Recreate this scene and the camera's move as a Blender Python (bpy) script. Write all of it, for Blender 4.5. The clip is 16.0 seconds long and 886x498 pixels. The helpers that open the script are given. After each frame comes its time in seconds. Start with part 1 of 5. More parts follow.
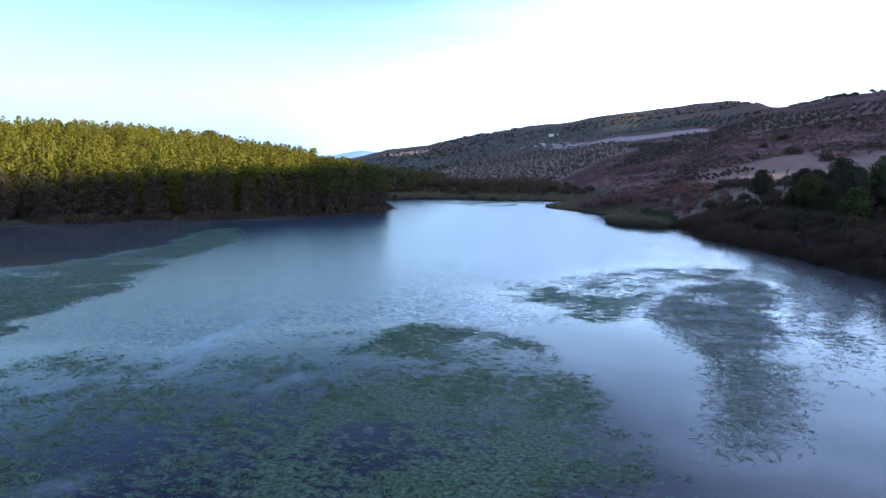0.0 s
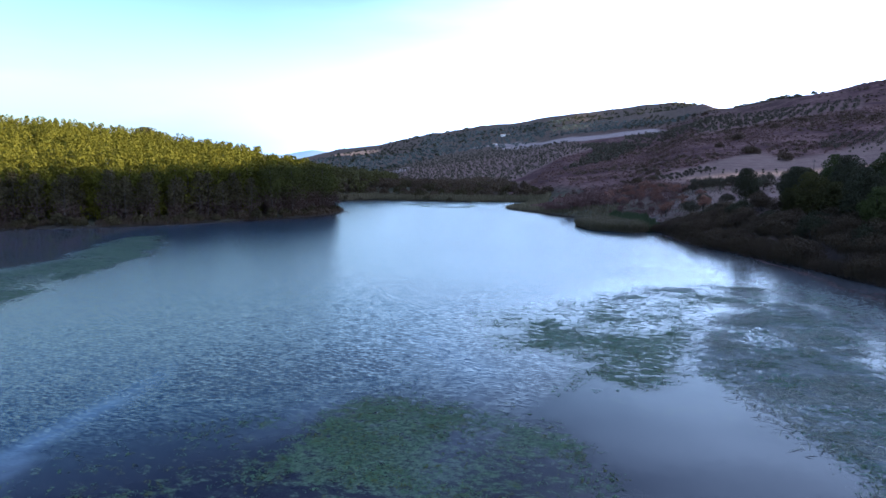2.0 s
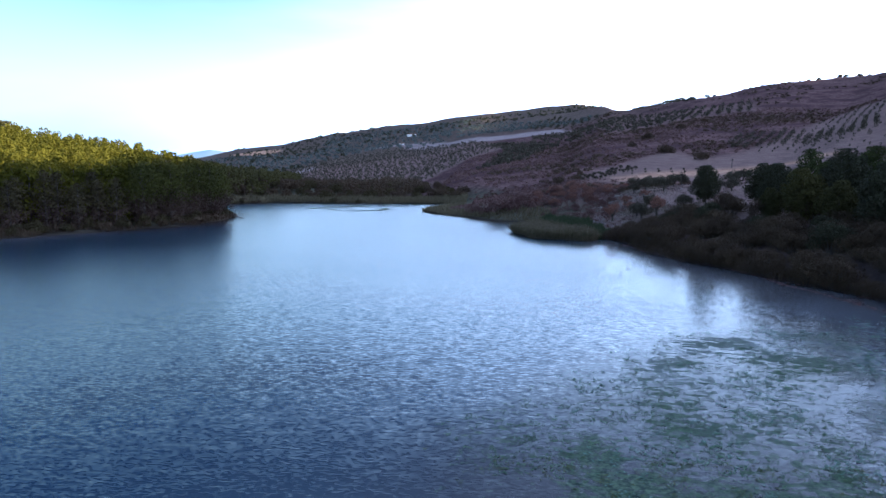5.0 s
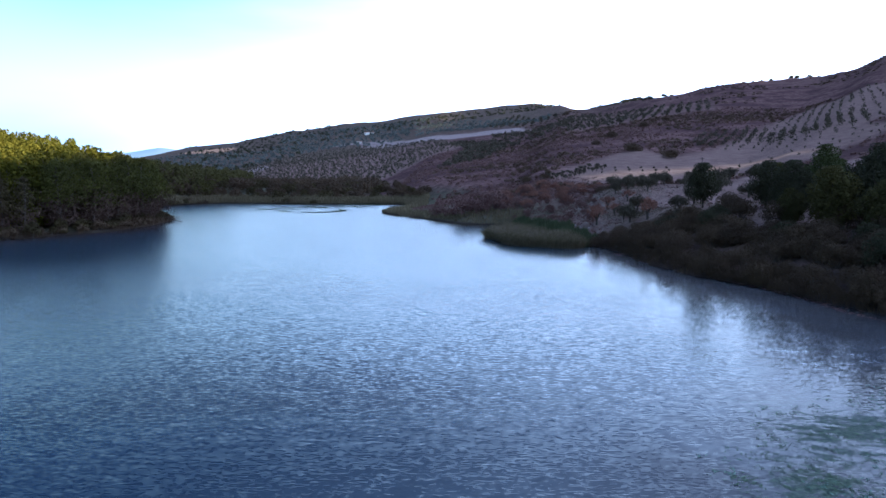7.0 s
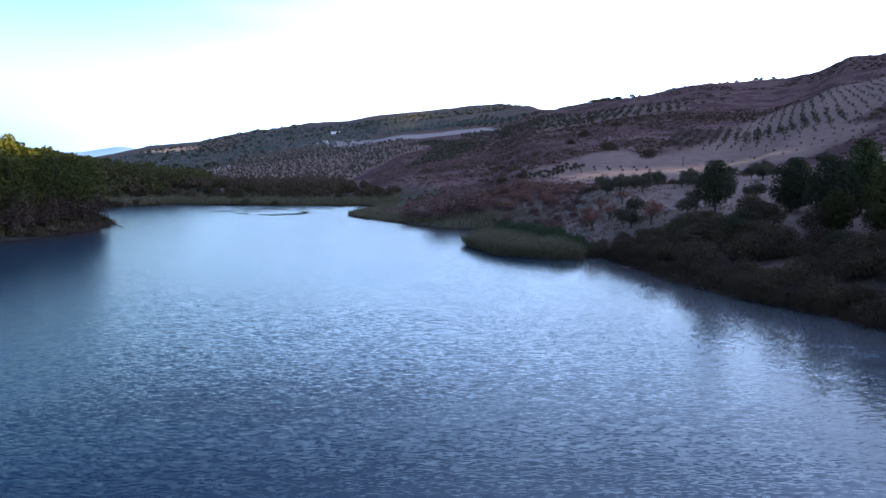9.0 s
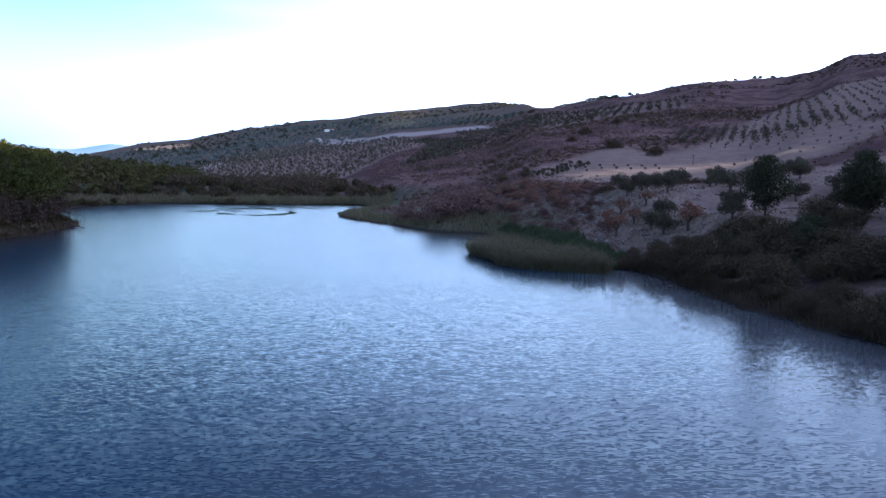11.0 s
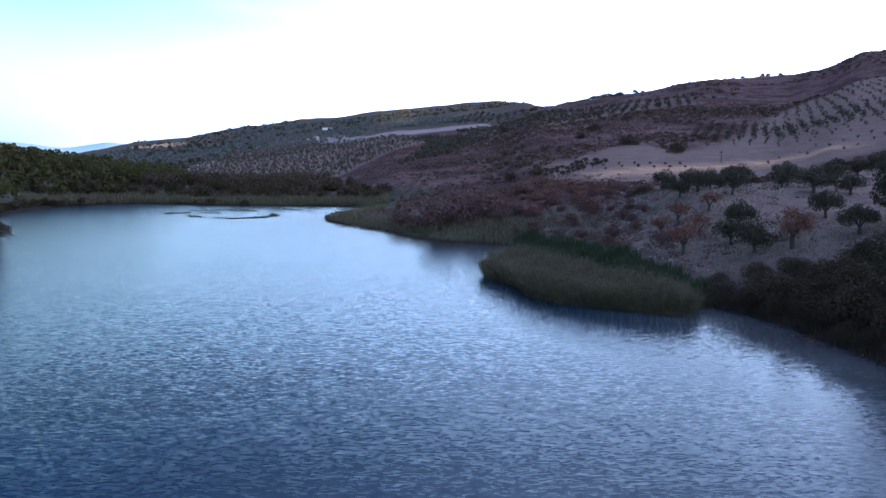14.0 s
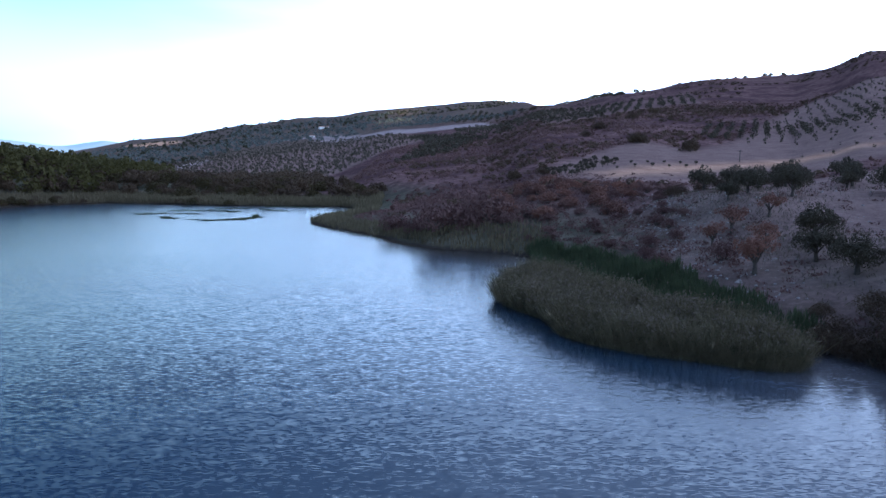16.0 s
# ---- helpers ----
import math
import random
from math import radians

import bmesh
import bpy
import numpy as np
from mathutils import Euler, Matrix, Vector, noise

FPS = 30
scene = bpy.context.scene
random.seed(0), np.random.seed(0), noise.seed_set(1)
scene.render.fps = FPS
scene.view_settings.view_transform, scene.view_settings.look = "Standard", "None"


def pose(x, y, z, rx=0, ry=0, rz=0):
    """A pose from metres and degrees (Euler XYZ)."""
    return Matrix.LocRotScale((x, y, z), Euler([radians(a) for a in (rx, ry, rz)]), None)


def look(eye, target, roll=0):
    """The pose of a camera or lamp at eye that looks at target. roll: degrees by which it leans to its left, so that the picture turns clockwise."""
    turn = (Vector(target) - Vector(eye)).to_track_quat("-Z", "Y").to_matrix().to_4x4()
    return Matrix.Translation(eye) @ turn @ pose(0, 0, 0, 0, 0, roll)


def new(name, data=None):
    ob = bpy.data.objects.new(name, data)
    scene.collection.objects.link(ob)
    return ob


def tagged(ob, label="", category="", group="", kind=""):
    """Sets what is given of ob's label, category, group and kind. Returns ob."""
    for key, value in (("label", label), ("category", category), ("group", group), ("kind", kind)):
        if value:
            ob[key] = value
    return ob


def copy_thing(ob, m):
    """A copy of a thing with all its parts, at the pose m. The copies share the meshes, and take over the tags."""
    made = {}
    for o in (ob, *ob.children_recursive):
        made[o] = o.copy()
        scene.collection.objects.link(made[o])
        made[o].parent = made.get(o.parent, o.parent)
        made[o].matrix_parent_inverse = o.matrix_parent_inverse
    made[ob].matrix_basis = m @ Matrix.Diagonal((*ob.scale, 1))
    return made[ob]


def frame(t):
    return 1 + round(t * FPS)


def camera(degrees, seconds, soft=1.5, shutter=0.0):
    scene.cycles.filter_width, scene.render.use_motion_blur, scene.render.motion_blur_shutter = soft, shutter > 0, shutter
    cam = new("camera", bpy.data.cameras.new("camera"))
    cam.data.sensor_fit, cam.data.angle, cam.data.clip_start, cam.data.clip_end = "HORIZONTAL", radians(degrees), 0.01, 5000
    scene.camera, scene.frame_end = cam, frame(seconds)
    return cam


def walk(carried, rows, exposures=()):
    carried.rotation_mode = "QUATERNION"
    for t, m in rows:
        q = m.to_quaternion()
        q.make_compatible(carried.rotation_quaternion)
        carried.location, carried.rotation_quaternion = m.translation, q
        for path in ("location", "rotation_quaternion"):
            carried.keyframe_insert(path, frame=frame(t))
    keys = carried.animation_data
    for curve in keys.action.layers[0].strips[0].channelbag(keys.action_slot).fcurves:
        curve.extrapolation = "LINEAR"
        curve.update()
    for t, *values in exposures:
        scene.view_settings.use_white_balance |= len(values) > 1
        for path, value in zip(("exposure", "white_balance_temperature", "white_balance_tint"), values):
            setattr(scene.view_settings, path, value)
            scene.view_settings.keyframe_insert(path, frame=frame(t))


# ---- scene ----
# camera and its flight
cam = camera(68.99, 16.0)
PATH = [
    (0.0, pose(22.03, -124.18, 10.95, 83.94, -0.14, 19.87)),
    (0.5, pose(20.31, -120.34, 10.92, 83.96, -0.13, 19.75)),
    (1.0, pose(18.67, -116.45, 10.89, 83.97, -0.10, 18.42)),
    (1.5, pose(17.14, -112.51, 10.86, 83.96, -0.09, 17.05)),
    (2.0, pose(15.45, -108.47, 10.86, 83.97, -0.07, 15.61)),
    (2.5, pose(13.78, -104.43, 10.86, 83.97, -0.04, 14.15)),
    (3.0, pose(12.27, -100.46, 10.82, 83.96, 0.01, 12.74)),
    (3.5, pose(10.86, -96.54, 10.78, 84.00, 0.03, 11.34)),
    (4.0, pose(9.54, -92.66, 10.73, 84.02, 0.08, 9.96)),
    (4.5, pose(8.39, -88.74, 10.72, 84.03, 0.11, 8.60)),
    (5.0, pose(7.40, -84.79, 10.75, 84.02, 0.12, 7.31)),
    (5.5, pose(6.52, -80.82, 10.79, 84.01, 0.13, 6.12)),
    (6.0, pose(5.73, -76.85, 10.83, 83.98, 0.13, 5.08)),
    (6.5, pose(5.01, -72.89, 10.85, 83.95, 0.13, 4.23)),
    (7.0, pose(4.33, -68.94, 10.85, 83.91, 0.13, 3.61)),
    (7.5, pose(3.67, -65.04, 10.83, 83.90, 0.11, 2.89)),
    (8.0, pose(3.05, -61.20, 10.81, 83.90, 0.09, 2.17)),
    (8.5, pose(2.55, -57.42, 10.79, 83.91, 0.06, 1.47)),
    (9.0, pose(2.22, -53.70, 10.77, 83.92, 0.03, 0.74)),
    (9.5, pose(1.91, -50.05, 10.74, 83.90, -0.01, 0.33)),
    (10.0, pose(1.63, -46.42, 10.71, 83.87, -0.06, 0.17)),
    (10.5, pose(1.37, -42.79, 10.67, 83.84, -0.11, 0.17)),
    (11.0, pose(1.14, -39.11, 10.62, 83.81, -0.16, 0.24)),
    (11.5, pose(0.93, -35.34, 10.57, 83.80, -0.20, 0.31)),
    (12.0, pose(0.74, -31.45, 10.51, 83.81, -0.22, 0.28)),
    (12.5, pose(0.58, -27.46, 10.47, 83.83, -0.24, 0.25)),
    (13.0, pose(0.50, -23.46, 10.44, 83.85, -0.27, 0.20)),
    (13.5, pose(0.41, -19.45, 10.40, 83.81, -0.31, 0.18)),
    (14.0, pose(0.28, -15.44, 10.33, 83.77, -0.32, 0.17)),
    (14.5, pose(0.15, -11.45, 10.24, 83.74, -0.33, 0.11)),
    (15.0, pose(0.04, -7.51, 10.15, 83.75, -0.39, 0.05)),
    (15.5, pose(0.02, -3.72, 10.08, 83.77, -0.48, -0.01)),
    (16.0, pose(-0.00, 0.00, 10.00, 83.78, -0.55, -0.05)),
]
walk(cam, PATH, [(0, 2.32, 5020, 13), (16, 2.32, 5020, 13)])

# ---- the lie of the land: heights from a plan of the lake and of the ridges round it ----
SHORE = np.array([
    (60, -260), (62, -150), (56, -90), (48, -55), (42, -33), (36, -16), (32.2, -3), (28.6, 5), (27, 13), (25.5, 20), (25.2, 26), (24.8, 30), (22.6, 36),
    (19.2, 45), (17, 60), (14, 75), (11, 83), (7, 88), (0, 91), (-5, 97), (-10, 108), (-16, 119), (-22, 128), (-27, 137),
    (-30, 149), (-28, 165), (-25, 185), (-28, 210), (-36, 224), (-60, 226), (-75, 223), (-95, 230), (-122, 236),
    (-134, 213), (-131, 186), (-115, 150), (-95, 118), (-83, 106), (-79, 98), (-77, 84), (-76, 70), (-81, 50), (-89, 33),
    (-98, 18), (-112, 6), (-130, -14), (-150, -60), (-150, -180), (-60, -290)], float)

# bearing from the far end of the flight (0 is ahead, right positive), and for the hill in that direction:
# distance of its crest, height of its crest, distance of its foot, steepness of its foot
RIDGE = np.array([
    (-180, 900, 60, 330, 1.3), (-120, 900, 50, 300, 1.3), (-75, 1500, 70, 500, 1.3), (-55, 2500, 85, 600, 1.4),
    (-34, 3000, 66, 420, 1.5), (-23, 2700, 154, 300, 1.45), (-16.5, 2480, 196, 270, 1.42), (-11, 2300, 215, 240, 1.38), (-4, 2250, 248, 120, 1.25),
    (4, 2150, 262, 105, 1.2), (9, 1250, 150, 100, 1.02), (16.4, 930, 129, 95, 1.12), (22, 980, 150.5, 90, 1.25),
    (28, 1080, 163, 90, 1.25), (30.3, 1035, 163.5, 90, 1.22), (32.9, 985, 174, 90, 1.2), (34, 960, 170, 90, 1.2), (45, 800, 172, 90, 1.15), (60, 650, 128, 85, 1.1),
    (80, 590, 100, 85, 1.1), (110, 590, 100, 110, 1.1), (140, 700, 80, 200, 1.2), (180, 900, 60, 330, 1.3)], float)


def lattice(xi, yi, seed):
    v = np.sin(xi * 127.1 + yi * 311.7 + seed * 74.7) * 43758.5453
    return v - np.floor(v)


def value_noise(x, y, seed=0):
    xi, yi = np.floor(x), np.floor(y)
    u, v = x - xi, y - yi
    u, v = u * u * (3 - 2 * u), v * v * (3 - 2 * v)
    low = lattice(xi, yi, seed) * (1 - u) + lattice(xi + 1, yi, seed) * u
    high = lattice(xi, yi + 1, seed) * (1 - u) + lattice(xi + 1, yi + 1, seed) * u
    return low * (1 - v) + high * v


def fractal(x, y, size, octaves=4, seed=0):
    """Noise from -1 to 1 whose largest features are size metres across."""
    total, weight, amount = 0.0, 0.0, 1.0
    for n in range(octaves):
        total = total + amount * (2 * value_noise(x / size + 17.3 * n, y / size - 9.1 * n, seed + n) - 1)
        weight, amount, size = weight + amount, amount * 0.5, size * 0.5
    return total / weight


def smooth(a, b, v):
    u = np.clip((v - a) / (b - a), 0, 1)
    return u * u * (3 - 2 * u)


def signed_distance(x, y, loop):
    """Metres outside (positive) or inside (negative) a closed loop."""
    best, inside = np.full(x.shape, 1e18), np.zeros(x.shape, bool)
    for (ax, ay), (bx, by) in zip(loop, np.roll(loop, -1, axis=0)):
        ex, ey = bx - ax, by - ay
        u = np.clip(((x - ax) * ex + (y - ay) * ey) / (ex * ex + ey * ey), 0, 1)
        best = np.minimum(best, (x - ax - u * ex) ** 2 + (y - ay - u * ey) ** 2)
        cross = ((ay > y) != (by > y)) & (x < ex * (y - ay) / (ey if ey else 1e-9) + ax)
        inside ^= cross
    return np.sqrt(best) * np.where(inside, -1, 1)


def ridge_at(bearing):
    """Smooth interpolation of the RIDGE rows."""
    az = RIDGE[:, 0]
    i = np.clip(np.searchsorted(az, bearing, side="right") - 1, 0, len(az) - 2)
    u = (bearing - az[i]) / (az[i + 1] - az[i])
    u = (u * u * (3 - 2 * u) + u) / 2
    return [RIDGE[i, n] * (1 - u) + RIDGE[i + 1, n] * u for n in (1, 2, 3, 4)]


def height(x, y):
    x, y = np.asarray(x, float), np.asarray(y, float)
    off = signed_distance(x + 1.6 * fractal(x, y, 9, 3, 5), y + 1.6 * fractal(x, y, 9, 3, 8), SHORE)
    far, bearing = np.hypot(x, y), np.degrees(np.arctan2(x, y))
    crest, top, foot, power = ridge_at(bearing)
    u = (far - foot) / (crest - foot)
    hill = top * np.clip(u, 0, 1) ** power
    hill = hill - np.maximum(far - crest, 0) * 0.03 * np.clip(top / 120, 0, 1.5)
    hill = np.maximum(hill, -20)
    rough = fractal(x, y, 170, 5, 2)
    hill = hill + rough * np.clip(hill * 0.06, 0, 6.5) + fractal(x, y, 24, 3, 3) * np.clip(hill * 0.02, 0, 0.7)
    # the wooded hill on the other shore
    hill = hill + 31.5 * np.exp(-(((x + 335) / 172) ** 2 + ((y - 185) / 205) ** 2)) * smooth(0, 40, off)
    # banks: high and steep beside the olive trees, low and flat at the head of the lake
    high = smooth(-20, 15, x) * smooth(175, 95, y)
    bank = np.where(off > 0, (1.6 + 4.6 * high) * (1 - np.exp(-np.maximum(off, 0) / (13 - 1.5 * high))), np.maximum(off * 0.22, -2.5))
    # the olive terrace above the eroded slope
    bank = bank + smooth(3, 12, off) * (3.1 * smooth(60, 75, y) * smooth(25, 35, x) * smooth(108, 84, y) * smooth(120, 80, x) + 1.0 * smooth(16, 30, y) * smooth(60, 44, y) * smooth(30, 38, x))
    bank = bank + np.where(off > 2, (0.25 + 0.45 * high * smooth(60, 30, x)) * fractal(x, y, 7, 4, 4), 0)
    return bank + np.where(off > 0, hill * smooth(0, 30, off), 0)

# ---- sky and sun: a low sun behind the crest of the hills beyond the bank, thin high cloud ----
SUN_BEARING, SUN_HEIGHT = 88.0, 7.35
world = bpy.data.worlds.new("sky")
scene.world = world
world.use_nodes = True
wn, wl = world.node_tree.nodes, world.node_tree.links
wn.clear()
w_out, w_back = wn.new("ShaderNodeOutputWorld"), wn.new("ShaderNodeBackground")
w_sky = wn.new("ShaderNodeTexSky")
w_sky.sky_type, w_sky.sun_disc = "NISHITA", False
w_sky.sun_elevation, w_sky.sun_rotation = radians(SUN_HEIGHT), radians(SUN_BEARING)
w_sky.altitude, w_sky.air_density, w_sky.dust_density, w_sky.ozone_density = 700, 1.4, 0.5, 1.0
w_back.inputs["Strength"].default_value = 0.105
w_co, w_map, w_noise = wn.new("ShaderNodeTexCoord"), wn.new("ShaderNodeMapping"), wn.new("ShaderNodeTexNoise")
w_map.inputs["Scale"].default_value = (1.2, 2.0, 7.0)
w_noise.inputs["Scale"].default_value, w_noise.inputs["Detail"].default_value = 1.6, 7
w_ramp, w_mix = wn.new("ShaderNodeMapRange"), wn.new("ShaderNodeMix")
w_mix.data_type = "RGBA"
w_ramp.inputs["From Min"].default_value, w_ramp.inputs["From Max"].default_value = 0.42, 0.75
w_ramp.inputs["To Min"].default_value, w_ramp.inputs["To Max"].default_value = 0.0, 0.2
wl.new(w_co.outputs["Generated"], w_map.inputs["Vector"])
wl.new(w_map.outputs["Vector"], w_noise.inputs["Vector"])
wl.new(w_noise.outputs["Fac"], w_ramp.inputs["Value"])
w_sep, w_low, w_add = wn.new("ShaderNodeSeparateXYZ"), wn.new("ShaderNodeMapRange"), wn.new("ShaderNodeMath")
w_low.interpolation_type = "SMOOTHSTEP"
w_low.inputs["From Min"].default_value, w_low.inputs["From Max"].default_value = 0.0, 0.27
w_low.inputs["To Min"].default_value, w_low.inputs["To Max"].default_value = 0.9, 0.0
w_add.operation, w_add.use_clamp = "ADD", True
wl.new(w_co.outputs["Generated"], w_sep.inputs[0])
wl.new(w_sep.outputs["Z"], w_low.inputs["Value"])
wl.new(w_low.outputs["Result"], w_add.inputs[0])
wl.new(w_ramp.outputs["Result"], w_add.inputs[1])
# the haze is brightest towards the sun
w_dot, w_glow, w_haze = wn.new("ShaderNodeVectorMath"), wn.new("ShaderNodeMapRange"), wn.new("ShaderNodeVectorMath")
w_glow.interpolation_type = "SMOOTHSTEP"
w_dot.operation, w_haze.operation = "DOT_PRODUCT", "SCALE"
w_dot.inputs[1].default_value = (math.sin(radians(SUN_BEARING)), math.cos(radians(SUN_BEARING)), 0.1)
w_glow.inputs["From Min"].default_value, w_glow.inputs["From Max"].default_value = -0.75, 0.22
w_glow.inputs["To Min"].default_value, w_glow.inputs["To Max"].default_value = 0.4, 2.9
w_tone, w_near, w_sum = wn.new("ShaderNodeMix"), wn.new("ShaderNodeMapRange"), wn.new("ShaderNodeMath")
w_tone.data_type = "RGBA"
w_tone.inputs[6].default_value, w_tone.inputs[7].default_value = (2.4, 3.14, 4.0, 1), (3.5, 3.32, 3.5, 1)
w_near.interpolation_type, w_sum.operation, w_sum.use_clamp = "LINEAR", "ADD", True
w_near.inputs["From Min"].default_value, w_near.inputs["From Max"].default_value = -0.52, 1.0
w_near.inputs["To Min"].default_value, w_near.inputs["To Max"].default_value = 0.0, 0.62
wl.new(w_dot.outputs["Value"], w_near.inputs["Value"])
wl.new(w_add.outputs[0], w_sum.inputs[0])
w_fade, w_veil = wn.new("ShaderNodeMapRange"), wn.new("ShaderNodeMath")
w_fade.inputs["From Min"].default_value, w_fade.inputs["From Max"].default_value = 0.2, 0.47
w_fade.inputs["To Min"].default_value, w_fade.inputs["To Max"].default_value = 1.0, 0.46
w_veil.operation = "MULTIPLY"
wl.new(w_sep.outputs["Z"], w_fade.inputs["Value"])
wl.new(w_near.outputs["Result"], w_veil.inputs[0])
wl.new(w_fade.outputs["Result"], w_veil.inputs[1])
wl.new(w_veil.outputs[0], w_sum.inputs[1])
wl.new(w_sum.outputs[0], w_mix.inputs[0])
wl.new(w_near.outputs["Result"], w_tone.inputs[0])
wl.new(w_tone.outputs[2], w_haze.inputs[0])
wl.new(w_co.outputs["Generated"], w_dot.inputs[0])
wl.new(w_dot.outputs["Value"], w_glow.inputs["Value"])
wl.new(w_glow.outputs["Result"], w_haze.inputs["Scale"])
wl.new(w_haze.outputs["Vector"], w_mix.inputs[7])
# the clear sky deepens and turns bluer towards the zenith
w_deep, w_high, w_blue = wn.new("ShaderNodeVectorMath"), wn.new("ShaderNodeMapRange"), wn.new("ShaderNodeMix")
w_deep.operation, w_blue.data_type = "MULTIPLY", "RGBA"
w_high.inputs["From Min"].default_value, w_high.inputs["From Max"].default_value = 0.13, 0.42
w_blue.inputs[6].default_value, w_blue.inputs[7].default_value = (0.82, 0.93, 1.05, 1), (0.014, 0.065, 0.22, 1)
wl.new(w_sep.outputs["Z"], w_high.inputs["Value"])
wl.new(w_high.outputs["Result"], w_blue.inputs[0])
wl.new(w_sky.outputs["Color"], w_deep.inputs[0])
wl.new(w_blue.outputs[2], w_deep.inputs[1])
wl.new(w_deep.outputs["Vector"], w_mix.inputs[6])
wl.new(w_mix.outputs[2], w_back.inputs["Color"])
wl.new(w_back.outputs["Background"], w_out.inputs["Surface"])

sun_data = bpy.data.lights.new("sun", "SUN")
sun_data.energy, sun_data.angle, sun_data.color = 4.6, radians(0.6), (1.0, 0.76, 0.38)
sun = new("sun", sun_data)
sb, sh = radians(SUN_BEARING), radians(SUN_HEIGHT)
sun.matrix_world = look((400, 60, 300), (400 - math.sin(sb) * math.cos(sh), 60 - math.cos(sb) * math.cos(sh), 300 - math.sin(sh)))

# ---- materials ----
def material(name):
    m = bpy.data.materials.new(name)
    m.use_nodes = True
    n, l = m.node_tree.nodes, m.node_tree.links
    n.clear()
    out, sh = n.new("ShaderNodeOutputMaterial"), n.new("ShaderNodeBsdfPrincipled")
    l.new(sh.outputs[0], out.inputs["Surface"])
    return m, n, l, sh, out


def noise_node(n, l, size, detail=4, vector=None, rough=0.55):
    t = n.new("ShaderNodeTexNoise")
    t.inputs["Scale"].default_value, t.inputs["Detail"].default_value, t.inputs["Roughness"].default_value = 1 / size, detail, rough
    if vector is None:
        vector = n.new("ShaderNodeNewGeometry").outputs["Position"]
    l.new(vector, t.inputs["Vector"])
    return t.outputs["Fac"]


def span(n, l, value, a, b, c=0.0, d=1.0):
    r = n.new("ShaderNodeMapRange")
    r.inputs["From Min"].default_value, r.inputs["From Max"].default_value = a, b
    r.inputs["To Min"].default_value, r.inputs["To Max"].default_value = c, d
    l.new(value, r.inputs["Value"])
    return r.outputs["Result"]


def blend(n, l, fac, a, b, mode="MIX"):
    m = n.new("ShaderNodeMix")
    m.data_type, m.blend_type = "RGBA", mode
    for socket, v in ((m.inputs[0], fac), (m.inputs[6], a), (m.inputs[7], b)):
        if isinstance(v, (int, float)):
            socket.default_value = v
        elif isinstance(v, tuple):
            socket.default_value = (*v, 1)
        else:
            l.new(v, socket)
    return m.outputs[2]


def bump(n, l, sh, value, strength, distance):
    b = n.new("ShaderNodeBump")
    b.inputs["Strength"].default_value, b.inputs["Distance"].default_value = strength, distance
    l.new(value, b.inputs["Height"])
    l.new(b.outputs["Normal"], sh.inputs["Normal"])
    return b


def foliage(name, low, high, glow=0.25, dry=None, patch_size=9.0):
    """Leaves: colour differs from tree to tree and from leaf to leaf; some light passes through."""
    m, n, l, sh, out = material(name)
    leaf = n.new("ShaderNodeNewGeometry").outputs["Random Per Island"]
    tree = n.new("ShaderNodeObjectInfo").outputs["Random"]
    patch = noise_node(n, l, patch_size, 3)
    c = blend(n, l, span(n, l, patch, 0.3, 0.7), low, high)
    c = blend(n, l, span(n, l, leaf, 0, 1, 0, 0.6), c, low)
    c = blend(n, l, span(n, l, tree, 0, 1, 0, 0.5), c, high)
    if dry:
        c = blend(n, l, span(n, l, leaf, 0.78, 0.9), c, dry)
    l.new(c, sh.inputs["Base Color"])
    sh.inputs["Roughness"].default_value = 0.75
    sh.inputs["Specular IOR Level"].default_value = 0.08
    t, mix = n.new("ShaderNodeBsdfTranslucent"), n.new("ShaderNodeMixShader")
    l.new(c, t.inputs["Color"])
    mix.inputs[0].default_value = glow
    l.new(sh.outputs[0], mix.inputs[1])
    l.new(t.outputs[0], mix.inputs[2])
    l.new(mix.outputs[0], out.inputs["Surface"])
    return m


PINE = foliage("pine_needles", (0.027, 0.031, 0.004), (0.104, 0.094, 0.008))
TWIG = foliage("dry_pine_twigs", (0.046, 0.030, 0.025), (0.096, 0.062, 0.046), 0.15)
PINE_DARK = foliage("dark_pine_needles", (0.030, 0.031, 0.019), (0.057, 0.054, 0.029))
OLIVE = foliage("olive_leaves", (0.044, 0.038, 0.025), (0.084, 0.070, 0.048), 0.15)
SCRUB = foliage("scrub_leaves", (0.086, 0.048, 0.044), (0.158, 0.092, 0.080), 0.15)
BUSH = foliage("bush_leaves", (0.050, 0.035, 0.025), (0.092, 0.063, 0.037), 0.2)
RUST = foliage("dry_rust_leaves", (0.115, 0.066, 0.058), (0.224, 0.109, 0.074), 0.2)
REED = foliage("reed_blades", (0.037, 0.047, 0.025), (0.082, 0.094, 0.046), 0.25, None, 2.5)
REED_DRY = foliage("dry_reed_blades", (0.036, 0.034, 0.018), (0.185, 0.150, 0.090), 0.25, None, 0.8)
PLUME = foliage("reed_plume", (0.1053, 0.0845, 0.0620), (0.1843, 0.1453, 0.1094), 0.3)
WEED = foliage("water_weed", (0.033, 0.069, 0.045), (0.135, 0.207, 0.111), 0.1, None, 1.6)
PINE_MID = foliage("mid_pine_needles", (0.045, 0.042, 0.017), (0.078, 0.068, 0.022))


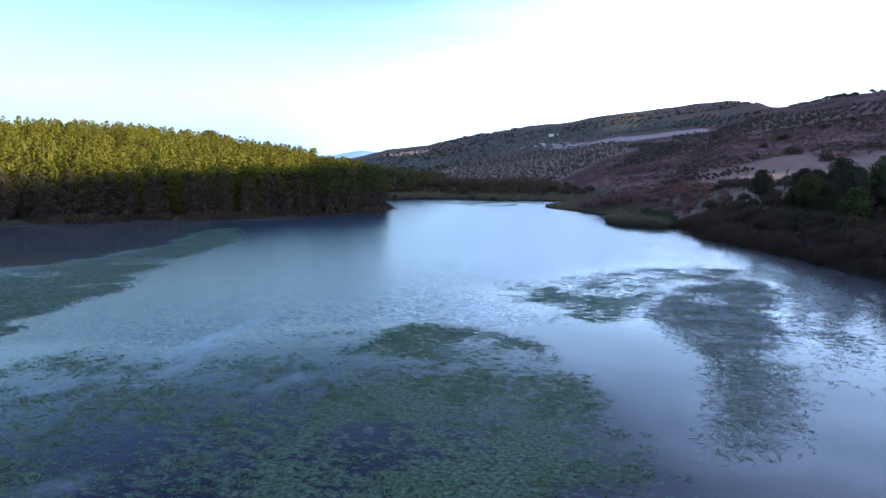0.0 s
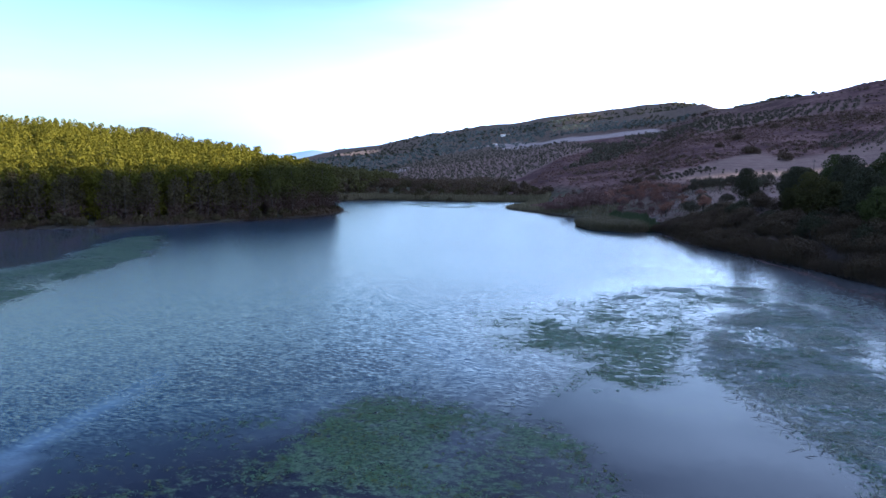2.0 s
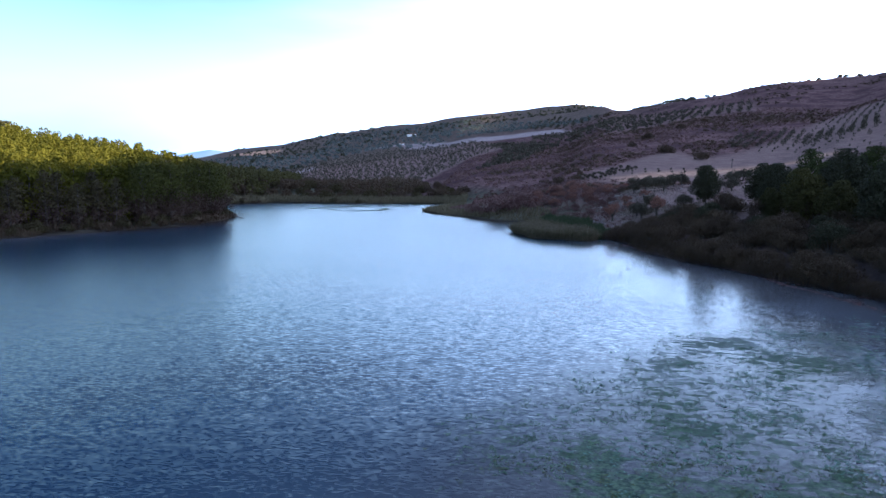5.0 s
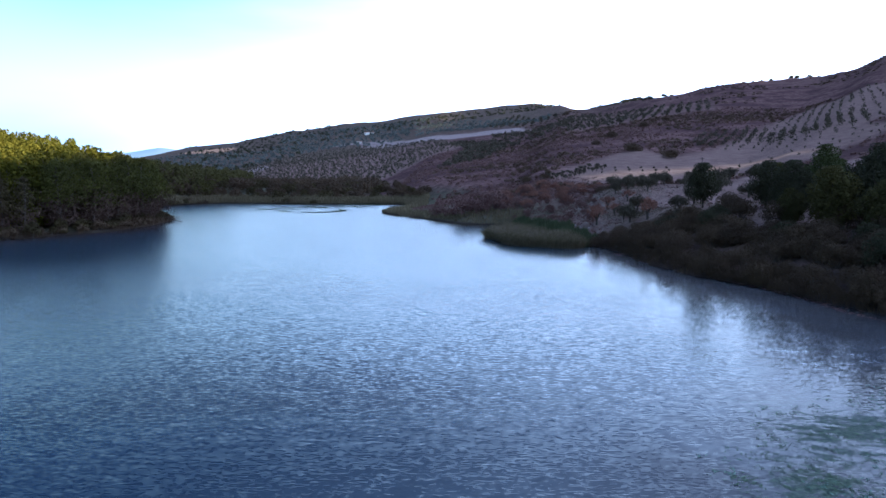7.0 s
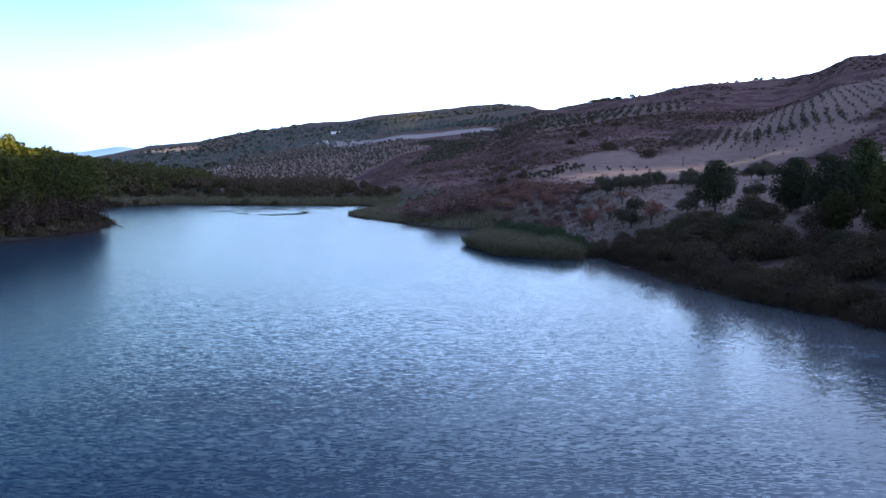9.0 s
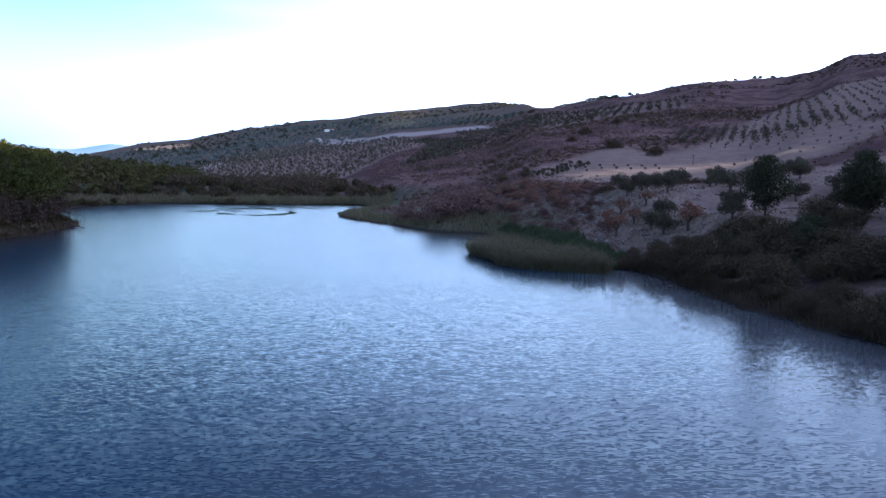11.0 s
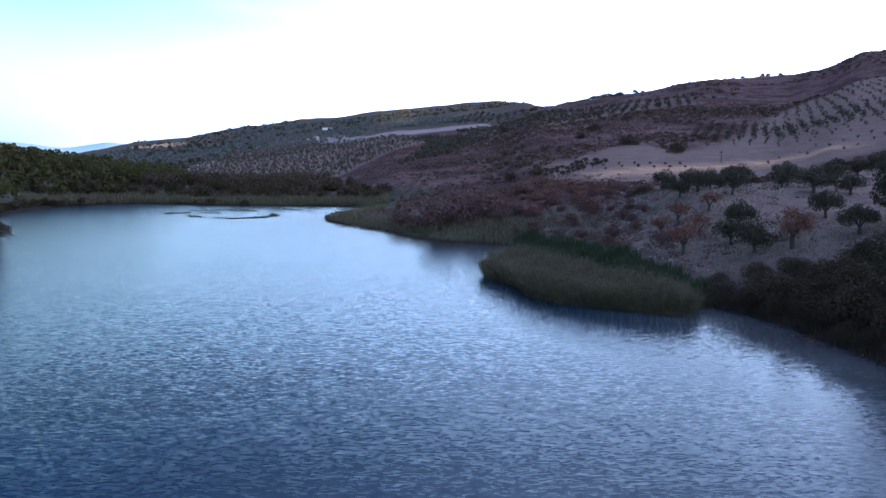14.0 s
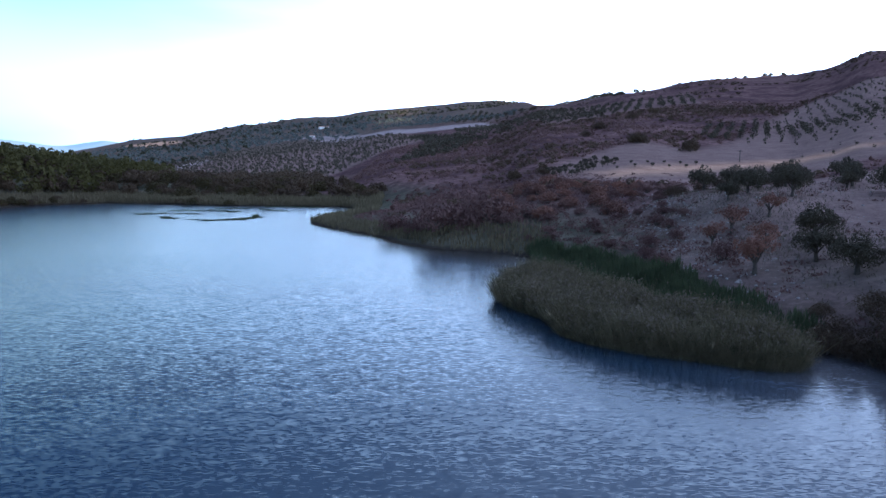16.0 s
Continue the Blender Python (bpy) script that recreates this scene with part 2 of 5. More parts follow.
def bark_material():
    m, n, l, sh, _ = material("bark")
    grain = noise_node(n, l, 0.12, 6)
    c = blend(n, l, grain, (0.03, 0.023, 0.018), (0.09, 0.07, 0.056))
    l.new(c, sh.inputs["Base Color"])
    sh.inputs["Roughness"].default_value = 0.9
    bump(n, l, sh, grain, 0.6, 0.03)
    return m


# browner needles, with the shade on the front rows put into the colour
PINE_BROWN_SHADE = foliage("brown_shaded_pine_needles", (0.033, 0.028, 0.015), (0.075, 0.058, 0.026), 0.25, None, 4.0)
# far olives: silvery leaves, greyed further by distance haze put into the colour
OLIVE_HAZED = foliage("hazed_silver_olive_leaves", (0.062, 0.068, 0.062), (0.118, 0.128, 0.115), 0.15, None, 60.0)
WEED_OLIVE = foliage("olive_water_weed", (0.040, 0.052, 0.018), (0.105, 0.118, 0.040), 0.1, None, 2.0)
PINE_FRESH = foliage("fresh_pine_needles", (0.033, 0.040, 0.015), (0.074, 0.080, 0.025))
PINE_TIP = foliage("green_pine_needles", (0.028, 0.031, 0.010), (0.076, 0.074, 0.016), 0.25, None, 4.0)
DULL_WEED = foliage("dull_water_weed", (0.033, 0.057, 0.054), (0.072, 0.105, 0.093), 0.1)
PALE_WEED = foliage("pale_water_weed", (0.084, 0.140, 0.109), (0.182, 0.272, 0.209), 0.1)
STALK = foliage("pale_weed_stalks", (0.180, 0.188, 0.165), (0.330, 0.338, 0.300), 0.1)


BARK = bark_material()


def ground_material():
    """Soil, scrub and grass as the land cover of the plan has them: red tilled or pale field, green reed bank."""
    m, n, l, sh, _ = material("hill_ground")
    a = n.new("ShaderNodeAttribute")
    a.attribute_name = "cover"
    sep = n.new("ShaderNodeSeparateColor")
    l.new(a.outputs["Color"], sep.inputs[0])
    fine, mid = noise_node(n, l, 0.7, 8, rough=0.7), noise_node(n, l, 6, 6)
    scrub = blend(n, l, span(n, l, noise_node(n, l, 3.0, 7, rough=0.72), 0.38, 0.62), (0.063, 0.037, 0.036), (0.212, 0.128, 0.118))
    scrub = blend(n, l, span(n, l, noise_node(n, l, 32, 6, rough=0.6), 0.44, 0.58, 0, 0.75), scrub, (0.062, 0.037, 0.039))
    field = blend(n, l, span(n, l, mid, 0.3, 0.7), (0.158, 0.106, 0.093), (0.228, 0.156, 0.135))
    grass = blend(n, l, span(n, l, mid, 0.35, 0.65), (0.070, 0.070, 0.049), (0.133, 0.122, 0.088))
    red = blend(n, l, span(n, l, mid, 0.3, 0.7), (0.385, 0.219, 0.140), (0.630, 0.385, 0.245))
    c = blend(n, l, sep.outputs[0], scrub, field)
    c = blend(n, l, sep.outputs[1], c, grass)
    c = blend(n, l, sep.outputs[2], c, red)
    c = blend(n, l, a.outputs["Alpha"], c, blend(n, l, span(n, l, mid, 0.3, 0.7), (0.26, 0.205, 0.195), (0.36, 0.285, 0.27)))
    # wet mud along the waterline
    place_z = n.new("ShaderNodeSeparateXYZ")
    l.new(n.new("ShaderNodeNewGeometry").outputs["Position"], place_z.inputs[0])
    c = blend(n, l, span(n, l, place_z.outputs["Z"], 0.15, 0.6, 0.85, 0.0), c, (0.040, 0.031, 0.026))
    c = blend(n, l, 0.75, c, blend(n, l, span(n, l, fine, 0.3, 0.7), (0.55, 0.55, 0.55), (1.3, 1.3, 1.3)), "MULTIPLY")
    l.new(c, sh.inputs["Base Color"])
    sh.inputs["Roughness"].default_value = 0.95
    sh.inputs["Specular IOR Level"].default_value = 0.0
    bump(n, l, sh, fine, 0.7, 0.25)
    return m


GROUND = ground_material()


def water_material():
    """Lake water: wind ripples where it is open, smooth and weedy over the shallows."""
    m, n, l, sh, _ = material("lake_water")
    pos = n.new("ShaderNodeNewGeometry").outputs["Position"]
    a = n.new("ShaderNodeAttribute")
    a.attribute_name = "weed"
    sep = n.new("ShaderNodeSeparateColor")
    l.new(a.outputs["Color"], sep.inputs[0])

    def math_node(kind, x, y, z=None):
        k = n.new("ShaderNodeMath")
        k.operation = kind
        for socket, v in zip(k.inputs, (x, y, z)):
            if isinstance(v, (int, float)):
                socket.default_value = v
            elif v is not None:
                l.new(v, socket)
        return k.outputs[0]

    def turned(degrees, across):
        t = n.new("ShaderNodeMapping")
        t.inputs["Scale"].default_value, t.inputs["Rotation"].default_value = (across, 1, 1), (0, 0, radians(degrees))
        l.new(pos, t.inputs["Vector"])
        return t.outputs[0]

    def vector_node(kind, x, y):
        k = n.new("ShaderNodeVectorMath")
        k.operation = kind
        for socket, v in zip((k.inputs[0], k.inputs["Scale"] if kind == "SCALE" else k.inputs[1]), (x, y)):
            if isinstance(v, (int, float, tuple)):
                socket.default_value = v
            else:
                l.new(v, socket)
        return k.outputs["Vector"]

    def slopes(size, degrees, across, detail, steep):
        """Slope of one train of ripples along x and y."""
        t = n.new("ShaderNodeTexNoise")
        t.inputs["Scale"].default_value, t.inputs["Detail"].default_value = 1 / size, detail
        l.new(turned(degrees, across), t.inputs["Vector"])
        return vector_node("MULTIPLY", vector_node("SUBTRACT", t.outputs["Color"], (0.5, 0.5, 0.5)), (0.8 * steep, steep, 0.0))

    # three trains of ripples that cross at small angles, and gusts that raise or still them
    wave = vector_node("ADD", slopes(0.08, -9, 0.33, 1, 0.36), vector_node("ADD", slopes(0.18, 10, 0.3, 1, 0.19), slopes(0.5, 2, 0.4, 2, 0.05)))
    swell = noise_node(n, l, 16, 3, turned(-8, 0.4), 0.5)
    body = blend(n, l, span(n, l, swell, 0.35, 0.65), (0.016, 0.029, 0.046), (0.021, 0.037, 0.057))
    # weed patches: thick in the middle of a bed, broken at its edge
    clump = noise_node(n, l, 0.55, 8, turned(20, 0.7), 0.72)
    level = span(n, l, a.outputs["Alpha"], 0.0, 1.0, 0.76, 0.42)
    cover = span(n, l, math_node("SUBTRACT", clump, level), -0.05, 0.05)
    fine = noise_node(n, l, 0.22, 5, pos, 0.7)
    green = blend(n, l, span(n, l, fine, 0.4, 0.62), (0.016, 0.029, 0.024), (0.105, 0.145, 0.088))
    mud = blend(n, l, span(n, l, clump, 0.3, 0.7), (0.017, 0.014, 0.016), (0.036, 0.030, 0.032))
    c = blend(n, l, sep.outputs[0], body, mud)
    deep = n.new("ShaderNodeAttribute")
    deep.attribute_name = "sunken"
    sunk = span(n, l, math_node("SUBTRACT", clump, span(n, l, deep.outputs["Fac"], 0.0, 1.0, 0.8, 0.4)), -0.06, 0.06)
    c = blend(n, l, math_node("MULTIPLY", sunk, 0.8), c, blend(n, l, span(n, l, fine, 0.38, 0.62), (0.020, 0.026, 0.012), (0.085, 0.098, 0.036)))
    c = blend(n, l, cover, c, green)
    # pale colour for scum and weed film, and for sky sheen painted on
    film_sheen = math_node("MULTIPLY", sep.outputs[2], span(n, l, noise_node(n, l, 1.6, 6, turned(-65, 0.3), 0.6), 0.3, 0.65, 0.45, 1.0))
    c = blend(n, l, film_sheen, c, blend(n, l, sep.outputs[0], (0.155, 0.225, 0.31), (0.15, 0.16, 0.18)))
    l.new(c, sh.inputs["Base Color"])
    sh.inputs["IOR"].default_value = 1.33
    calm = math_node("MULTIPLY", span(n, l, sep.outputs[1], 0, 1, 1.0, 0.02), span(n, l, swell, 0.3, 0.7, 0.8, 1.1))
    l.new(vector_node("NORMALIZE", vector_node("ADD", vector_node("SCALE", wave, calm), (0, 0, 1)), (0, 0, 0)), sh.inputs["Normal"])
    rough = math_node("MULTIPLY_ADD", cover, 0.4, span(n, l, sep.outputs[1], 0, 1, 0.2, 0.04))
    l.new(rough, sh.inputs["Roughness"])
    gloss = math_node("MULTIPLY", span(n, l, cover, 0, 1, 0.5, 0.07), span(n, l, film_sheen, 0, 0.6, 1.0, 0.55))
    gloss = math_node("MULTIPLY", gloss, span(n, l, a.outputs["Alpha"], 0.1, 0.8, 1.0, 0.55))
    l.new(gloss, sh.inputs["Specular IOR Level"])
    return m


WATER = water_material()


def plain(name, colour, rough=0.8, size=1.0, vary=0.25):
    m, n, l, sh, _ = material(name)
    dark = tuple(v * (1 - vary) for v in colour)
    l.new(blend(n, l, noise_node(n, l, size, 5), dark, colour), sh.inputs["Base Color"])
    sh.inputs["Roughness"].default_value = rough
    return m


WHITEWASH = plain("whitewashed_wall", (0.8, 0.79, 0.76), 0.85, 3, 0.1)
ROOF_TILE = plain("clay_roof", (0.42, 0.24, 0.16), 0.9, 1.5)
DARK_GAP = plain("dark_opening", (0.03, 0.03, 0.035), 0.5)
FAR_RANGE = plain("hazed_far_mountain", (0.05, 0.06, 0.08), 1.0, 300, 0.1)
# the range glows pale blue: its distance haze is put in as emission
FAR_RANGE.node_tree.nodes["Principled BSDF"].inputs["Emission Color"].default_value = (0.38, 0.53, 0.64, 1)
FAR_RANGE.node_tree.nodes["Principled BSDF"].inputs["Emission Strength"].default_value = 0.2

# ---- building helpers ----
def mesh_from(name, verts, faces, mat=None, smooth_faces=False):
    """A mesh from arrays of corners and of faces that all have the same number of corners."""
    verts, faces = np.asarray(verts, np.float32), np.asarray(faces, np.int32)
    me = bpy.data.meshes.new(name)
    k = faces.shape[1]
    me.vertices.add(len(verts))
    me.vertices.foreach_set("co", verts.ravel())
    me.loops.add(faces.size)
    me.loops.foreach_set("vertex_index", faces.ravel())
    me.polygons.add(len(faces))
    me.polygons.foreach_set("loop_start", np.arange(0, faces.size, k, dtype=np.int32))
    me.polygons.foreach_set("use_smooth", np.full(len(faces), smooth_faces))
    me.update(calc_edges=True)
    if mat:
        me.materials.append(mat)
    return me


def child(name, me, parent, label=""):
    ob = new(name, me)
    ob.parent = parent
    return tagged(ob, label)


def unit(v):
    return v / np.maximum(np.linalg.norm(v, axis=-1, keepdims=True), 1e-9)


def leaves(rng, centres, normals, long, wide):
    """A kite-shaped leaf clump at every centre: corners and faces."""
    count = len(centres)
    u = unit(np.cross(normals, unit(rng.normal(size=(count, 3)))))
    v = np.cross(unit(normals), u)
    long, wide = np.broadcast_to(long, count)[:, None], np.broadcast_to(wide, count)[:, None]
    bend = unit(normals) * wide * 0.35
    verts = np.stack([centres + u * long, centres + v * wide + bend, centres - u * long, centres - v * wide + bend], 1).reshape(-1, 3)
    return verts, np.arange(count * 4).reshape(-1, 4)


def ball_points(rng, centres, radii, count, squash=1.0):
    """Points in and on a set of lumps, with the outward direction at each."""
    w = radii ** 2
    pick = rng.choice(len(centres), count, p=w / w.sum())
    out = unit(rng.normal(size=(count, 3)))
    r = radii[pick] * rng.uniform(0.35, 1.0, count) ** 0.4
    p = centres[pick] + out * r[:, None] * np.array([1, 1, squash])
    return p, unit(out + rng.normal(scale=0.45, size=(count, 3)))


def tubes(paths, sides=6):
    """Tapered round limbs along rows of x, y, z, radius."""
    verts, faces, at = [], [], 0
    ring = np.linspace(0, 2 * np.pi, sides, endpoint=False)
    for path in paths:
        path = np.asarray(path, float)
        way = unit(np.gradient(path[:, :3], axis=0))
        side = unit(np.cross(way, np.array([0.31, 0.87, 0.12])))
        other = np.cross(way, side)
        for p, s, o in zip(path, side, other):
            verts.append(p[:3] + p[3] * (np.cos(ring)[:, None] * s + np.sin(ring)[:, None] * o))
        for k in range(len(path) - 1):
            for j in range(sides):
                a, b = at + k * sides + j, at + k * sides + (j + 1) % sides
                faces.append((a, b, b + sides, a + sides))
        at += len(path) * sides
    return np.concatenate(verts), np.array(faces)


# ---- ground ----
def inside(x, y, loop, soft):
    return smooth(soft, -soft, signed_distance(x, y, np.array(loop, float)))


FIELDS = [  # pale fields, tilled and bare soil, in plan
    [(20, 168), (27, 174), (39, 203), (55, 237), (77, 268), (88, 274), (87, 251), (98, 250), (123, 276), (150, 300), (190, 300), (180, 215), (130, 175), (105, 170), (60, 150), (33, 137), (20, 150)],
    [(123, 276), (175, 355), (250, 468), (292, 507), (335, 510), (420, 520), (420, 400), (250, 300), (150, 228)],
    [(44, 123), (65, 150), (110, 120), (150, 60), (120, 0), (60, 5), (36, 24), (28, 37), (23, 48), (22, 58), (26, 72)],
    [(-360, 823), (-370, 1107), (-309, 1180), (-228, 1168), (-149, 1046), (-63, 863), (-5, 684), (-42, 574), (-62, 480), (-72, 420), (-100, 360), (-175, 480), (-230, 580), (-300, 690), (-345, 760)],
    [(60, 780), (140, 790), (150, 730), (100, 650)],
    [(-42, 1500), (123, 1080), (100, 960), (-4, 1010)],
    [(6, 1204), (83, 1478), (127, 944), (75, 935), (13, 975)],
    [(107, 846), (148, 793), (209, 663), (258, 672), (216, 547), (139, 507), (72, 471)],
]
RED_FIELDS = [[(-1040, 2100), (-1010, 2200), (-870, 2120), (-784, 1960), (-830, 1850)], [(45, 168), (75, 188), (108, 198), (130, 195), (112, 209), (75, 198), (45, 177)]]
PALE_LINES = [[(-81, 988), (13, 951), (59, 907), (67, 813), (11, 831), (-63, 863), (-120, 960), (-225, 1150), (-243, 1245)], [(-360, 1400), (-202, 1260), (-136, 1082), (-150, 1075), (-205, 1200), (-340, 1330)], [(-338, 767), (-352, 960), (-312, 880), (-290, 690)]]


def land_cover(x, y):
    """Shares of pale field, grass and red soil; far off they also carry distance haze."""
    wob = 7 * fractal(x, y, 40, 3, 11)
    field = np.zeros(x.shape)
    for k, loop in enumerate(FIELDS):
        field = np.maximum(field, (1.0 if k < 5 else 0.45) * inside(x + wob, y + wob, loop, 6))
    for loop in PALE_LINES:
        field = np.maximum(field, inside(x, y + 3 * wob, loop, 12))
    off = signed_distance(x, y, SHORE)
    grass = smooth(30, 6, off + wob) * smooth(60, 40, x) * (0.35 + 0.65 * smooth(60, 90, y))
    grass = np.maximum(grass, smooth(-40, -80, x) * smooth(420, 300, y))
    # far slopes: distance haze put into the colour as extra field and grass
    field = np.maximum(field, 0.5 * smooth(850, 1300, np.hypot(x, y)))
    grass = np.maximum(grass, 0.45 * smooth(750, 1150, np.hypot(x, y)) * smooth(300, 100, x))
    red = np.zeros(x.shape)
    for loop in RED_FIELDS:
        red = np.maximum(red, inside(x, y, loop, 10))
    return field * (1 - grass * 0.7), grass, red


def strips(x, y):
    """Pale farm tracks and bare strips."""
    out = np.zeros(x.shape)
    for loop in PALE_LINES:
        out = np.maximum(out, inside(x, y, loop, 7))
    return np.maximum(out, 0.1 * inside(x, y, FIELDS[2], 5))


TURNS = np.radians(np.concatenate([np.linspace(-65, 65, 470), np.linspace(65, 295, 151)[1:-1]]))
RADII = np.concatenate([np.linspace(6, 40, 18)[:-1], np.geomspace(40, 4850, 250)])
GRID_X, GRID_Y = RADII[:, None] * np.sin(TURNS)[None], RADII[:, None] * np.cos(TURNS)[None] - 35
GRID_Z = height(GRID_X, GRID_Y)


def ground_z(x, y):
    """Height of the built ground sheet."""
    x, y = np.asarray(x, float), np.asarray(y, float)
    turn = np.arctan2(x, y + 35)
    turn = np.where(turn < TURNS[0], turn + 2 * np.pi, turn)
    a = np.interp(turn, np.append(TURNS, TURNS[0] + 2 * np.pi), np.arange(len(TURNS) + 1))
    b = np.clip(np.interp(np.hypot(x, y + 35), RADII, np.arange(len(RADII))), 0, len(RADII) - 1.001)
    i, j = a.astype(int), b.astype(int)
    u, v = a - i, b - j
    i, k = i % len(TURNS), (i + 1) % len(TURNS)
    return (GRID_Z[j, i] * (1 - u) + GRID_Z[j, k] * u) * (1 - v) + (GRID_Z[j + 1, i] * (1 - u) + GRID_Z[j + 1, k] * u) * v


def build_ground():
    x, y, z = GRID_X, GRID_Y, GRID_Z
    rows, cols = x.shape
    verts = np.stack([x, y, z], -1).reshape(-1, 3)
    i = np.arange(rows - 1)[:, None] * cols
    j = np.arange(cols)[None]
    k = (j + 1) % cols
    faces = np.stack([i + j, i + cols + j, i + cols + k, i + k], -1).reshape(-1, 4)
    me = mesh_from("ground", verts, faces, GROUND, True)
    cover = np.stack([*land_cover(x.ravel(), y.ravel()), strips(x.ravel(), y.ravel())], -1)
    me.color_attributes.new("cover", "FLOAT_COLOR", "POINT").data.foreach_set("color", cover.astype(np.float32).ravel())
    return tagged(new("ground", me), "dry brown hillsides with pale fields, scrub and grassy banks", "ground", kind="structure")


ground = build_ground()


# ---- water ----
WEED_BEDS = [  # weed at the surface, in plan, with its density
    ([(8.6, -95), (11.3, -93), (14.4, -93.3), (17, -90.5), (19.5, -89), (21, -95), (21.7, -103), (20, -114), (6, -114), (9.4, -101)], 1.0),
    ([(-16, -97.5), (-15.9, -93.4), (-8, -94), (-6.5, -88.5), (-4, -85), (-1.5, -81.5), (2, -79.5), (4.6, -77.5), (8, -79.5), (11, -79), (15, -81),
      (17, -85.2), (19.5, -90.5), (21, -94.5), (22.3, -98), (22.5, -103), (21, -114), (9, -116), (-4, -112)], 0.72),
    ([(1, -90), (2, -80.5), (5, -78.5), (8, -80), (11, -79.6), (14.6, -81.6), (17, -86), (19.4, -90.5), (21, -95), (22, -99), (21, -112), (10, -112), (6, -100), (3, -96)], 1.0),
    ([(10, -50.4), (14.2, -44), (18.5, -39), (24, -37), (26, -45), (22, -56), (20.5, -62), (20.3, -67), (20, -70.5), (18.5, -76), (13, -77.5),
      (12.5, -73), (14, -70.6), (11.5, -68.5), (8.6, -68), (9, -58)], 1.0),
    ([(3, -57), (6.5, -52.7), (10, -50.4), (10, -58), (9, -68.5), (6, -63)], 0.55),
    ([(24, -36), (29, -37), (31, -47), (33, -54.5), (30, -66), (28.8, -84), (26.8, -96), (23.9, -97), (24.4, -88), (24.2, -82.5), (22.2, -75.5),
      (20.3, -69), (20.5, -62), (22, -56), (26, -45)], 1.0),
    ([(29, -37), (33, -30), (38, -49), (38.5, -63), (34, -80), (29.9, -84), (30, -66), (33, -54.5), (31, -47)], 0.75),
    ([(-56.6, -68.3), (-55.1, -61.8), (-58.5, -43.9), (-76, -4.8), (-73.5, 1.9), (-51.1, -30.9), (-41.2, -56.4), (-30.2, -75.9), (-26.4, -83.6),
      (-21.6, -93.5), (-30, -104), (-48, -90)], 0.95),
]
OPEN_EDGE = np.array([(15, 33), (15.5, 22), (18.2, 9), (19.4, 2), (19.2, -12), (17.8, -22), (15.6, -34), (10.6, -44), (7.5, -52.5), (4.2, -59), (4.5, -64), (6, -68), (8.5, -74), (7, -78), (2, -80), (-4, -85),
                      (-8, -93), (-17, -95), (-26, -106), (-30, -300), (90, -300), (90, 33)], float)
POOL = [(12, -78.5), (14, -72.5), (17.3, -74.5), (20, -71), (22, -75), (24.1, -82.6), (24.2, -88.2), (23.2, -93), (22.3, -97), (20.8, -94.2), (19.5, -90.9), (17, -85.2)]
LEFT_CALM = [(-84, -2), (-58, -38), (-51, -69), (-45, -86), (-60, -140), (-160, -140), (-160, -40), (-112, 12), (-94, 22)]
# slicks in plan; the sky they reflect is painted on as pale streaks
SLICK_SHEEN = [
    [(-9.5, -101.2), (-8.3, -97.2), (-7.9, -93), (-8.1, -89), (-9.6, -80), (-10.6, -75.5), (-9.6, -76), (-8.4, -81), (-7, -89.6), (-6.9, -93.4), (-7.6, -98), (-9, -101.5)],
    [(-4.9, -99), (-5.4, -95.4), (-7, -89.5), (-6.4, -89.3), (-4.6, -94.4), (-4.2, -98.6)],
    [(1.8, -97), (1.9, -94.6), (2.3, -93), (3, -94.2), (2.6, -96.4)],
    [(0.4, -109), (0.9, -107.6), (1.4, -107), (2.2, -108), (1.4, -109)],
    [(2.2, -66), (3.4, -66.4), (8, -72), (12.2, -78), (11.4, -78.6), (6.6, -73)],
    [(8.4, -88), (8.7, -84), (9.6, -80), (10.3, -80.2), (9.6, -84.4), (9.4, -88)],
    [(0.4, -85), (1, -81), (1.8, -80.4), (1.4, -84)],
    [(5, -69), (7, -71), (10, -79), (10.6, -82), (9.6, -82), (7.4, -76)],
]


def weed_beds(x, y):
    """Density of the weed beds."""
    wob, wob2 = 1.6 * fractal(x, y, 9, 4, 21), 1.6 * fractal(x, y, 9, 4, 29)
    weed = np.zeros(x.shape)
    for loop, share in WEED_BEDS:
        weed = np.maximum(weed, share * inside(x + 1.3 * wob, y + 1.3 * wob2, loop, 2.4))
    weed = np.maximum(weed, 1.4 * inside(x + 1.6 * wob, y + 1.6 * wob2, WEED_BEDS[7][0], 2.6))
    weed = weed * (1 - 0.93 * inside(x + 0.3 * wob, y + 0.3 * wob2, POOL, 0.8))
    return np.minimum(weed * (0.55 + 0.45 * smooth(-0.4, 0.25, fractal(x, y, 5, 4, 23))), 1.0)


